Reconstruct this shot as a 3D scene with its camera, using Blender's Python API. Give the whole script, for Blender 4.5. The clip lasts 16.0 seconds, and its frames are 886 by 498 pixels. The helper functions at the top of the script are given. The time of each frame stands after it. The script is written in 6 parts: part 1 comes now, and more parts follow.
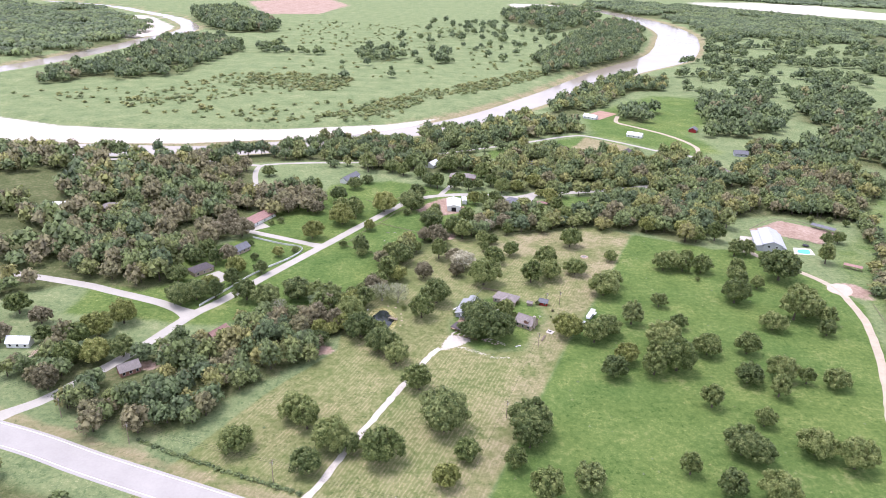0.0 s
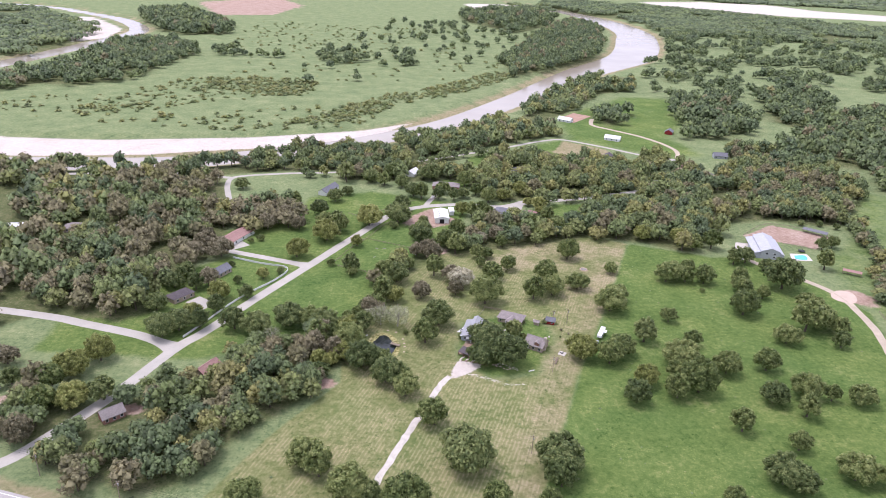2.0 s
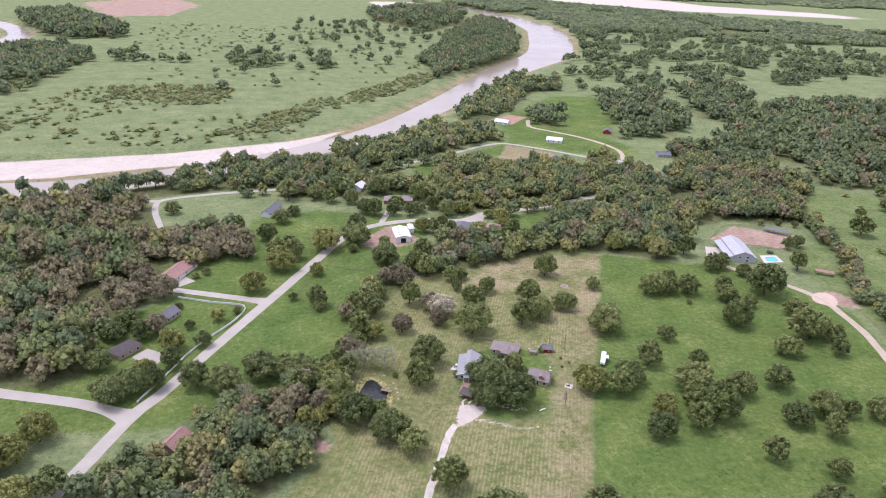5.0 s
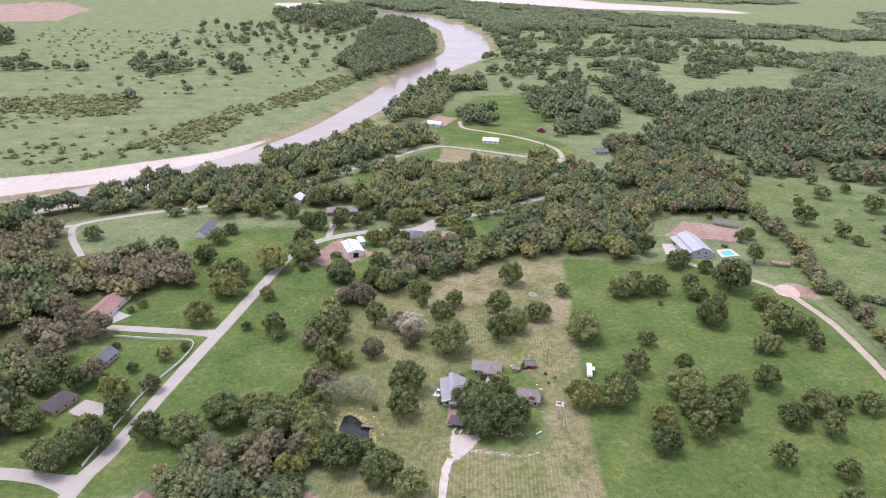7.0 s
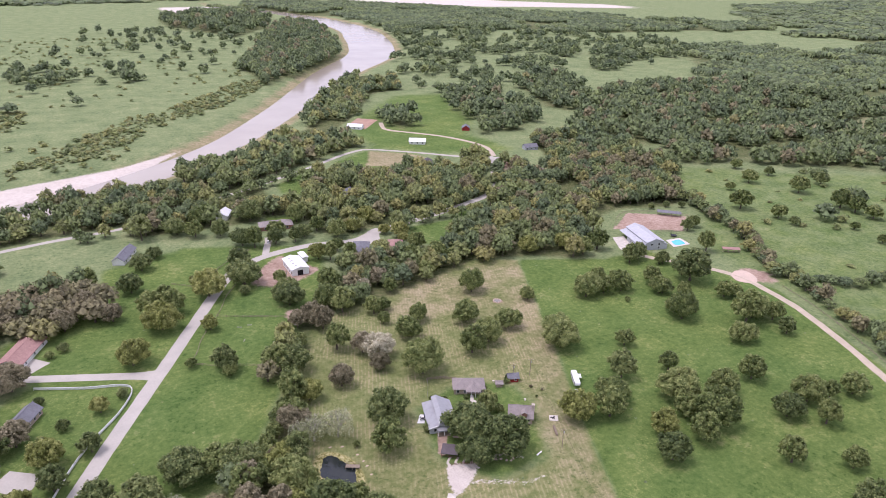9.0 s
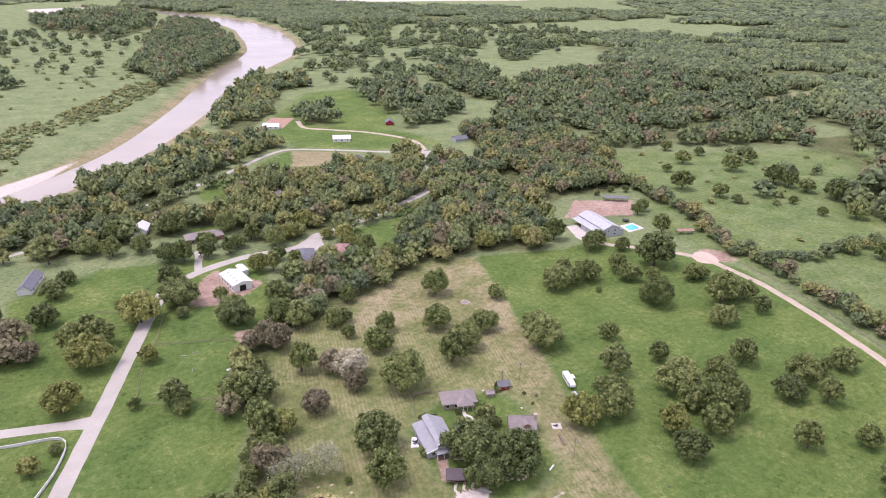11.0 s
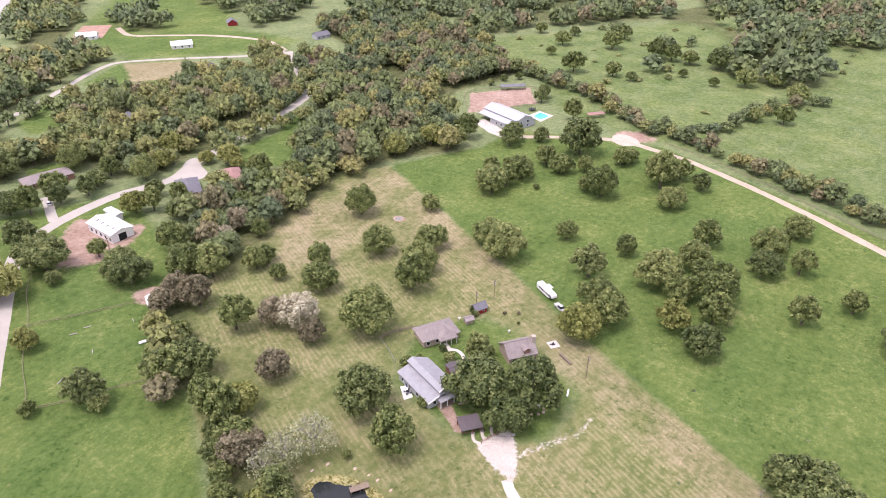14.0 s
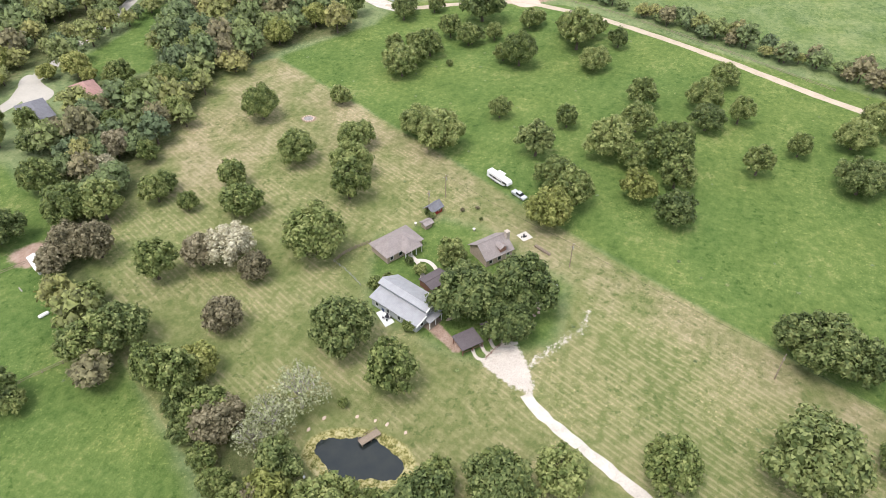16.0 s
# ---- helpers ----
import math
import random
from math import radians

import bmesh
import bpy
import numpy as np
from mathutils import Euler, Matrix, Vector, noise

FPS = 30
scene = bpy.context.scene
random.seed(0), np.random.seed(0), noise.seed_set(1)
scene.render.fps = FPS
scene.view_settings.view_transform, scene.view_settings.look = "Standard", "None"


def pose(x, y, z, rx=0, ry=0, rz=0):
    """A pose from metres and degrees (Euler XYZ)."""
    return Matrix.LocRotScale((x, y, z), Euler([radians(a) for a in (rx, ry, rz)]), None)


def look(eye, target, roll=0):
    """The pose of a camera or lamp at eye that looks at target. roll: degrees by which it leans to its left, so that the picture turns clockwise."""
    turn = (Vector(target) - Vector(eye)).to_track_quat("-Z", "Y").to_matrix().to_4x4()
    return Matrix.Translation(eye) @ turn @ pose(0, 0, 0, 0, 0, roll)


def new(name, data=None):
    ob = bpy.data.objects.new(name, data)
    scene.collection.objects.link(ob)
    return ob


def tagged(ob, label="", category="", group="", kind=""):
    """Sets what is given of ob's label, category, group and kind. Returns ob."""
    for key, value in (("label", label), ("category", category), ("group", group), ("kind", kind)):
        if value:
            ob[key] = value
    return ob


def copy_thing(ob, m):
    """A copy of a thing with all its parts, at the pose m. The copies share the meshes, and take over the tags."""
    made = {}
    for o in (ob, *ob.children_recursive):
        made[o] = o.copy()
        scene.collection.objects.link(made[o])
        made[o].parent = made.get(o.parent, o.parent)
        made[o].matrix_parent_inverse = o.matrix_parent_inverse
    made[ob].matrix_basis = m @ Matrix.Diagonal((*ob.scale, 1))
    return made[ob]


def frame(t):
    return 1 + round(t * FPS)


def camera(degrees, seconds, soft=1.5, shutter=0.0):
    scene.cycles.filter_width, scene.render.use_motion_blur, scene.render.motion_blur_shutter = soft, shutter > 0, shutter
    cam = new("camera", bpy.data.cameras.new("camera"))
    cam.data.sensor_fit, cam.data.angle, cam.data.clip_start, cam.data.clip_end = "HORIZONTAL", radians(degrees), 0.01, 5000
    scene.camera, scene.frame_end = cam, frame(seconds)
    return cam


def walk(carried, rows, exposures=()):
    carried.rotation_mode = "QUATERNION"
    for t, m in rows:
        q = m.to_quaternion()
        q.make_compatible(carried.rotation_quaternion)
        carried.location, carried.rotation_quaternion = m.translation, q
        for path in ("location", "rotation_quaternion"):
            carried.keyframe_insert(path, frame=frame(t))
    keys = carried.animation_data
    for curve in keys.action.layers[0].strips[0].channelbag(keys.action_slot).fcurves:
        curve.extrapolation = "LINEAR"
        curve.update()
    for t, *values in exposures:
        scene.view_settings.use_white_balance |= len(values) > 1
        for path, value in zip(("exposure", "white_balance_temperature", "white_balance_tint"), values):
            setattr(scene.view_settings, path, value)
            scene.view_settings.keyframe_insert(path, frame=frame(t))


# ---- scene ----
cam = camera(64.7, 16.0, soft=0.5)
METRES, EYE, TILT, LEAN, TURN = 320.0, 186.5, -23.47, -1.45, 0.0
ROWS = [
    (0.0, 0.0, 0.0, 0.0, 0.0, 0.0, -0.0),
    (0.5, -0.019, 0.0173, 0.0082, -0.76, -0.01, 0.27),
    (1.0, -0.0381, 0.035, 0.0166, -1.6, -0.02, 0.58),
    (1.5, -0.0574, 0.053, 0.0252, -2.61, -0.06, 1.0),
    (2.0, -0.0767, 0.0717, 0.0338, -3.7, -0.1, 1.43),
    (2.5, -0.0955, 0.091, 0.0426, -4.84, -0.15, 1.92),
    (3.0, -0.114, 0.1105, 0.0516, -6.18, -0.24, 2.44),
    (3.5, -0.1322, 0.1306, 0.0608, -7.65, -0.34, 3.05),
    (6.0, -0.2159, 0.2432, 0.1055, -14.35, -1.07, 5.79),
    (6.5, -0.2311, 0.2678, 0.1126, -16.38, -1.27, 6.67),
    (7.0, -0.2461, 0.2937, 0.119, -18.46, -1.47, 7.6),
    (7.5, -0.2602, 0.3201, 0.1255, -20.48, -1.71, 8.49),
    (8.0, -0.2736, 0.3475, 0.132, -22.59, -2.03, 9.43),
    (8.5, -0.286, 0.3758, 0.1384, -24.81, -2.4, 10.49),
    (11.0, -0.3315, 0.5319, 0.1645, -34.87, -4.78, 14.71),
    (11.5, -0.3378, 0.5643, 0.1693, -38.94, -6.13, 16.09),
    (12.0, -0.3433, 0.5978, 0.1751, -41.49, -7.35, 16.87),
    (12.5, -0.3464, 0.6309, 0.1804, -43.48, -8.4, 17.42),
    (13.0, -0.3478, 0.6645, 0.1852, -45.34, -10.63, 17.92),
    (13.5, -0.3477, 0.698, 0.1905, -47.44, -13.72, 18.46),
    (14.0, -0.3463, 0.7312, 0.1961, -50.14, -17.04, 19.11),
    (14.5, -0.3436, 0.7647, 0.2016, -53.14, -20.46, 19.79),
    (15.0, -0.3396, 0.7981, 0.2067, -56.53, -24.04, 20.5),
    (15.5, -0.3343, 0.8309, 0.2116, -60.84, -27.97, 21.31),
    (16.0, -0.3269, 0.8635, 0.2168, -65.35, -32.08, 22.0),
]
walk(cam, [(t, pose(0, 0, EYE, TILT, LEAN, TURN) @ pose(METRES * x, METRES * y, METRES * z, 90 + pitch, roll, yaw)) for t, x, y, z, yaw, pitch, roll in ROWS],
     exposures=[(0.0, 0.87, 5870, 25), (3.0, 0.48, 5930, 28), (8.5, 0.43, 5990, 31), (11.0, 0.56, 6130, 34), (13.5, 0.84, 6330, 34), (16.0, 0.80, 6360, 14)])

# ---------------------------------------------------------------- light
world = bpy.data.worlds.new("overcast_sky")
scene.world = world
world.use_nodes = True
wn, wl = world.node_tree.nodes, world.node_tree.links
sky = wn.new("ShaderNodeTexSky")
sky.sky_type = "NISHITA"
sky.sun_disc = False
sky.sun_elevation, sky.sun_rotation = radians(68), radians(-63)
sky.dust_density, sky.air_density = 4.0, 1.0
cloud = wn.new("ShaderNodeMixRGB")
cloud.inputs[0].default_value = 0.75
cloud.inputs[2].default_value = (8.6, 9.0, 9.6, 1)
wl.new(sky.outputs[0], cloud.inputs[1])
wl.new(cloud.outputs[0], wn["Background"].inputs[0])
wn["Background"].inputs[1].default_value = 0.1
sun = new("sun", bpy.data.lights.new("sun", "SUN"))
sun.data.energy, sun.data.angle, sun.data.color = 1.5, radians(22), (1.0, 0.95, 0.87)
sun.matrix_world = look((-200, 100, 560), (0, 0, 0))


# ---------------------------------------------------------------- materials
class Nodes:
    """A principled material and a few shorthands for its nodes."""

    def __init__(self, name, rough=0.8, metal=0.0):
        self.m = bpy.data.materials.new(name)
        self.m.use_nodes = True
        self.t = self.m.node_tree
        self.b = self.t.nodes["Principled BSDF"]
        self.b.inputs["Roughness"].default_value = rough
        self.b.inputs["Metallic"].default_value = metal
        self.b.inputs["Specular IOR Level"].default_value = 0.3
        self.g = self.t.nodes.new("ShaderNodeNewGeometry")

    def add(self, kind):
        return self.t.nodes.new("ShaderNode" + kind)

    def to(self, a, b):
        self.t.links.new(a, b)

    def noise(self, scale, detail=4, rough=0.6, vector=None):
        n = self.add("TexNoise")
        n.inputs["Scale"].default_value, n.inputs["Detail"].default_value = scale, detail
        n.inputs["Roughness"].default_value = rough
        self.to(vector or self.g.outputs["Position"], n.inputs["Vector"])
        return n.outputs["Fac"]

    def ramp(self, fac, stops):
        r = self.add("ValToRGB")
        while len(r.color_ramp.elements) < len(stops):
            r.color_ramp.elements.new(0.5)
        for e, (p, c) in zip(r.color_ramp.elements, stops):
            e.position, e.color = p, (*c, 1) if len(c) == 3 else c
        self.to(fac, r.inputs[0])
        return r.outputs[0]

    def step(self, fac, lo, hi):
        r = self.add("MapRange")
        r.interpolation_type = "SMOOTHSTEP"
        r.inputs[1].default_value, r.inputs[2].default_value = lo, hi
        self.to(fac, r.inputs[0])
        return r.outputs[0]

    def math(self, op, a, b=0.0):
        n = self.add("Math")
        n.operation = op
        for i, v in enumerate((a, b)):
            if isinstance(v, (int, float)):
                n.inputs[i].default_value = v
            else:
                self.to(v, n.inputs[i])
        return n.outputs[0]

    def mix(self, fac, a, b, kind="MIX"):
        n = self.add("MixRGB")
        n.blend_type = kind
        for i, v in enumerate((fac, a, b)):
            if isinstance(v, (int, float)):
                n.inputs[i].default_value = v
            elif isinstance(v, tuple):
                n.inputs[i].default_value = (*v, 1)
            else:
                self.to(v, n.inputs[i])
        return n.outputs[0]

    def attr(self, name):
        n = self.add("Attribute")
        n.attribute_name = name
        return n.outputs["Fac"]

    def colour(self, c):
        if isinstance(c, tuple):
            self.b.inputs["Base Color"].default_value = (*c, 1)
        else:
            self.to(c, self.b.inputs["Base Color"])

    def bump(self, height, strength=0.4, distance=0.1):
        n = self.add("Bump")
        n.inputs["Strength"].default_value, n.inputs["Distance"].default_value = strength, distance
        self.to(height, n.inputs["Height"])
        self.to(n.outputs[0], self.b.inputs["Normal"])


def varied(name, c, rough=0.8, metal=0.0, spread=0.25, scale=1.5, fine=12.0, relief=0.02):
    """A plain colour with stains at a large and a small scale and a fine relief."""
    n = Nodes(name, rough, metal)
    a = n.noise(scale, 5)
    b = n.noise(fine, 3)
    dark, light = tuple(v * (1 - spread) for v in c), tuple(min(1, v * (1 + spread * 0.6)) for v in c)
    col = n.ramp(n.math("ADD", n.math("MULTIPLY", a, 0.6), n.math("MULTIPLY", b, 0.4)), [(0.3, dark), (0.7, light)])
    n.colour(col)
    n.bump(b, 0.4, relief)
    return n.m


def ribbed(name, c, axis_deg, pitch=0.45, rough=0.45, spread=0.15, metal=0.0):
    """Standing-seam sheet metal with ribs down the slope."""
    n = Nodes(name, rough, metal)
    tc = n.add("TexCoord")
    w = n.add("TexWave")
    w.wave_type, w.bands_direction, w.wave_profile = "BANDS", "X", "SIN"
    w.inputs["Scale"].default_value = math.pi / (10 * pitch)
    w.inputs["Distortion"].default_value = 0
    mp = n.add("Mapping")
    mp.inputs["Rotation"].default_value = (0, 0, radians(axis_deg))
    n.to(tc.outputs["Object"], mp.inputs["Vector"])
    n.to(mp.outputs[0], w.inputs["Vector"])
    rib = n.step(w.outputs["Fac"], 0.8, 0.97)
    st = n.noise(0.6, 6)
    col = n.ramp(st, [(0.3, tuple(v * (1 - spread) for v in c)), (0.7, tuple(min(1, v * (1 + spread * .5)) for v in c))])
    n.colour(n.mix(n.math("MULTIPLY", rib, 0.25), col, tuple(v * 0.6 for v in c)))
    n.bump(rib, 0.6, 0.05)
    return n.m


def shingle(name, c):
    n = Nodes(name, 0.9)
    tc = n.add("TexCoord")
    b = n.add("TexBrick")
    b.inputs["Scale"].default_value = 1.6
    b.inputs["Color1"].default_value = (*[v * 1.15 for v in c], 1)
    b.inputs["Color2"].default_value = (*[v * 0.8 for v in c], 1)
    b.inputs["Mortar"].default_value = (*[v * 0.55 for v in c], 1)
    b.inputs["Mortar Size"].default_value = 0.03
    n.to(tc.outputs["Object"], b.inputs["Vector"])
    st = n.noise(0.5, 5)
    n.colour(n.mix(0.5, b.outputs["Color"], n.ramp(st, [(0.3, tuple(v * 0.75 for v in c)), (0.7, tuple(v * 1.2 for v in c))])))
    n.bump(n.noise(9, 3), 0.5, 0.03)
    return n.m


def through_light(n, colour, share=0.24):
    """Leaves that let some light through."""
    n.colour(colour)
    n.b.inputs["Specular IOR Level"].default_value = 0.25
    tr = n.add("BsdfTranslucent")
    n.to(colour, tr.inputs["Color"])
    mx = n.add("MixShader")
    mx.inputs[0].default_value = share
    n.to(n.b.outputs[0], mx.inputs[1])
    n.to(tr.outputs[0], mx.inputs[2])
    n.to(mx.outputs[0], n.t.nodes["Material Output"].inputs["Surface"])


def leaf(name, dark, mid, light):
    """Foliage: tone from bough to bough, from spray to spray and from tree to tree."""
    n = Nodes(name, 0.55)
    oi = n.add("ObjectInfo")
    isl = n.g.outputs["Random Per Island"]
    bough = n.step(n.noise(0.42, 3, 0.6), 0.3, 0.7)
    fac = n.math("ADD", n.math("ADD", n.math("MULTIPLY", isl, 0.40), n.math("MULTIPLY", bough, 0.34)), n.math("MULTIPLY", oi.outputs["Random"], 0.26))
    through_light(n, n.ramp(fac, [(0.18, dark), (0.48, mid), (0.8, light)]))
    return n.m


LEAF = {
    "g": leaf("leaf_green", (0.068, 0.098, 0.027), (0.165, 0.210, 0.061), (0.354, 0.384, 0.140)),
    "y": leaf("leaf_olive", (0.110, 0.128, 0.032), (0.250, 0.275, 0.073), (0.451, 0.451, 0.159)),
    "b": leaf("leaf_brown", (0.088, 0.082, 0.044), (0.215, 0.192, 0.108), (0.375, 0.330, 0.210)),
    "a": leaf("leaf_airy", (0.150, 0.165, 0.075), (0.300, 0.325, 0.170), (0.490, 0.510, 0.320)),
    "p": leaf("leaf_pale", (0.234, 0.214, 0.128), (0.498, 0.461, 0.307), (0.800, 0.761, 0.578)),
    "d": leaf("leaf_dark", (0.051, 0.078, 0.022), (0.132, 0.173, 0.055), (0.293, 0.329, 0.120)),
}
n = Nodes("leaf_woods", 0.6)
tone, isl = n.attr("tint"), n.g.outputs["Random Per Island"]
# low tints are bluer: dark trees, and distance haze put into far crowns' colour
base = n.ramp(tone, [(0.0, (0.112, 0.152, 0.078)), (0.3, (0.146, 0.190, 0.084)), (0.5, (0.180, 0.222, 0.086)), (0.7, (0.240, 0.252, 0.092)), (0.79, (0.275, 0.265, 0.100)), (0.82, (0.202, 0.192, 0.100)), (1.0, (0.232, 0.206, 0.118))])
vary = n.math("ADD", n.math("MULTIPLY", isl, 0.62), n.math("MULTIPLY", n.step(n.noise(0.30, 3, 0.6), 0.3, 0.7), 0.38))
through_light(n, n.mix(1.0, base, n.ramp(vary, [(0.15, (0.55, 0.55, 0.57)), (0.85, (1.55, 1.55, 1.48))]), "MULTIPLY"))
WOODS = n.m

BARK = varied("bark", (0.13, 0.105, 0.08), 0.9, spread=0.5, scale=2, fine=9, relief=0.06)
BARE = varied("bare_bark", (0.42, 0.39, 0.34), 0.9, spread=0.3, scale=2, fine=9, relief=0.04)
WHITE = varied("white_paint", (0.78, 0.78, 0.76), 0.5, spread=0.08)
SIDING = varied("grey_siding", (0.42, 0.44, 0.46), 0.6, spread=0.1)
BRICK = varied("red_brick_wall", (0.33, 0.18, 0.14), 0.9, spread=0.3, fine=6)
TANWALL = varied("tan_brick_wall", (0.42, 0.34, 0.27), 0.9, spread=0.25, fine=6)
REDPAINT = varied("barn_red_paint", (0.30, 0.03, 0.03), 0.6, spread=0.2)
GLASS = varied("window_glass", (0.03, 0.035, 0.04), 0.12, spread=0.2)
DARK = varied("dark_opening", (0.02, 0.02, 0.02), 0.9)
WOOD = varied("weathered_wood", (0.30, 0.24, 0.18), 0.85, spread=0.3, scale=3, fine=20)
REDWOOD = varied("stained_fence_wood", (0.22, 0.11, 0.08), 0.8, spread=0.3)
CONCRETE = varied("pale_concrete", (0.62, 0.58, 0.52), 0.9, spread=0.15)
RUBBER = varied("black_rubber", (0.02, 0.02, 0.02), 0.8)
CHROME = varied("galvanised_steel", (0.5, 0.5, 0.5), 0.35, 0.8, spread=0.15)
SILVER = varied("silver_car_paint", (0.60, 0.62, 0.64), 0.25, 0.3, spread=0.04)
TRAILER = varied("white_trailer_skin", (0.80, 0.80, 0.80), 0.35, spread=0.04)
BLACK = varied("black_graphic", (0.03, 0.03, 0.035), 0.5)
ROOF_GREY = ribbed("grey_metal_roof", (0.37, 0.375, 0.39), 0)
ROOF_PALE = ribbed("pale_metal_roof", (0.50, 0.51, 0.54), 0, 0.9)
ROOF_WHITE = ribbed("white_metal_roof", (0.80, 0.80, 0.80), 0, 0.9, spread=0.06)
ROOF_BROWN = shingle("brown_shingle_roof", (0.31, 0.27, 0.255))
ROOF_DARK = shingle("dark_shingle_roof", (0.13, 0.11, 0.115))
ROOF_SALMON = shingle("salmon_tile_roof", (0.40, 0.24, 0.21))
ROOF_SLATE = shingle("grey_shingle_roof", (0.20, 0.20, 0.22))
ASPHALT = varied("pale_worn_asphalt", (0.46, 0.43, 0.375), 0.95, spread=0.16, scale=0.12, fine=1.2)
HIGHWAY = varied("pale_highway_asphalt", (0.41, 0.385, 0.355), 0.95, spread=0.12, scale=0.1, fine=1.0)
GRAVEL = varied("white_gravel", (0.60, 0.55, 0.48), 0.95, spread=0.35, scale=0.35, fine=2.5, relief=0.05)
DIRTROAD = varied("tan_dirt_track", (0.50, 0.42, 0.32), 0.95, spread=0.25, scale=0.2, fine=1.5, relief=0.05)
LINE = varied("white_road_paint", (0.80, 0.80, 0.78), 0.7, spread=0.1)
DIRT = varied("red_bare_earth", (0.42, 0.27, 0.20), 0.95, spread=0.3, scale=0.15, fine=1.2, relief=0.08)
SANDPIT = varied("pale_sand", (0.60, 0.47, 0.38), 0.95, spread=0.2, scale=0.2, fine=1.5, relief=0.05)
POOL = varied("pool_water", (0.10, 0.55, 0.72), 0.08, spread=0.12, scale=0.5, fine=3)

n = Nodes("river_water", 0.16)
n.colour(n.ramp(n.noise(0.012, 4), [(0.3, (0.35, 0.30, 0.235)), (0.7, (0.43, 0.38, 0.30))]))
n.b.inputs["Specular IOR Level"].default_value = 0.5
n.bump(n.noise(0.35, 4), 0.15, 0.08)
WATER = n.m
n = Nodes("pond_water", 0.07)
n.colour(n.ramp(n.noise(0.2, 4), [(0.3, (0.012, 0.018, 0.02)), (0.7, (0.025, 0.03, 0.026))]))
n.b.inputs["Specular IOR Level"].default_value = 0.5
n.bump(n.noise(1.2, 3), 0.08, 0.05)
PONDWATER = n.m

# the ground: meadow with dry mown hay land, lush pasture, bare soil and sand, by masks that the sheet carries
n = Nodes("meadow_ground", 0.95)
n.b.inputs["Specular IOR Level"].default_value = 0.1


def stretch(v, lo, hi):
    r = n.add("MapRange")
    r.inputs[1].default_value, r.inputs[2].default_value = lo, hi
    n.to(v, r.inputs[0])
    return r.outputs[0]


sep = n.add("SeparateXYZ")
n.to(n.g.outputs["Position"], sep.inputs[0])
across = n.math("ADD", n.math("MULTIPLY", sep.outputs[0], 0.923), n.math("MULTIPLY", sep.outputs[1], -0.385))
along = n.math("ADD", n.math("MULTIPLY", sep.outputs[0], 0.385), n.math("MULTIPLY", sep.outputs[1], 0.923))
lie = n.add("CombineXYZ")
n.to(n.math("MULTIPLY", across, 0.9), lie.inputs[0])
n.to(n.math("MULTIPLY", along, 0.10), lie.inputs[1])
streak = stretch(n.noise(1.0, 6, 0.65, lie.outputs[0]), 0.2, 0.8)
mid = n.noise(0.07, 5)
fine = n.noise(0.5, 5)
tex = stretch(n.noise(0.045, 12, 0.70), 0.33, 0.67)
blotch = stretch(n.noise(0.018, 6, 0.6), 0.35, 0.65)
speck = stretch(n.noise(0.9, 6, 0.80), 0.36, 0.64)
clump = stretch(n.noise(0.36, 4, 0.65), 0.37, 0.63)
wild = n.math("ADD", n.math("ADD", n.math("MULTIPLY", tex, 0.46), n.math("MULTIPLY", clump, 0.26)), n.math("MULTIPLY", speck, 0.28))
mown = n.math("ADD", n.math("ADD", n.math("MULTIPLY", tex, 0.52), n.math("MULTIPLY", clump, 0.26)), n.math("MULTIPLY", streak, 0.22))
wild = n.math("ADD", n.math("MULTIPLY", wild, 0.70), 0.15)
mown = n.math("ADD", n.math("MULTIPLY", mown, 0.80), 0.10)
meadow = n.ramp(wild, [(0.12, (0.090, 0.132, 0.056)), (0.42, (0.180, 0.235, 0.104)), (0.65, (0.262, 0.302, 0.142)), (0.9, (0.39, 0.41, 0.22))])
lush = n.ramp(wild, [(0.10, (0.046, 0.086, 0.022)), (0.36, (0.084, 0.146, 0.036)), (0.58, (0.126, 0.194, 0.053)), (0.76, (0.195, 0.246, 0.082)), (0.95, (0.31, 0.34, 0.16))])
lush = n.mix(n.math("MULTIPLY", blotch, 0.6), lush, n.mix(1.0, lush, (1.55, 1.28, 1.3), "MULTIPLY"))
dry = n.ramp(mown, [(0.12, (0.104, 0.134, 0.044)), (0.38, (0.182, 0.204, 0.077)), (0.58, (0.258, 0.256, 0.114)), (0.75, (0.325, 0.300, 0.150)), (0.92, (0.40, 0.355, 0.20))])
dry = n.mix(n.math("MULTIPLY", blotch, 0.45), dry, n.mix(0.65, dry, (0.165, 0.235, 0.070)))
tan = n.ramp(mown, [(0.15, (0.215, 0.200, 0.095)), (0.5, (0.300, 0.262, 0.145)), (0.85, (0.410, 0.350, 0.220))])
soil = n.ramp(wild, [(0.15, (0.24, 0.15, 0.11)), (0.5, (0.41, 0.29, 0.225)), (0.85, (0.56, 0.44, 0.36))])
sand = n.ramp(wild, [(0.1, (0.46, 0.40, 0.33)), (0.4, (0.60, 0.53, 0.46)), (0.85, (0.72, 0.66, 0.58))])
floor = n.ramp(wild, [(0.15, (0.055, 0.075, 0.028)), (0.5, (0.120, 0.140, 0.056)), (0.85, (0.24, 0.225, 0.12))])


def mask(name, soft=0.25, wobble=0.55, by=None):
    a = n.attr(name)
    return n.step(n.math("ADD", a, n.math("MULTIPLY", n.math("SUBTRACT", by or mid, 0.5), wobble)), 0.5 - soft, 0.5 + soft)


col = n.mix(mask("lush"), meadow, lush)
col = n.mix(mask("dry"), col, dry)
col = n.mix(mask("tan", 0.35, 0.6, tex), col, tan)
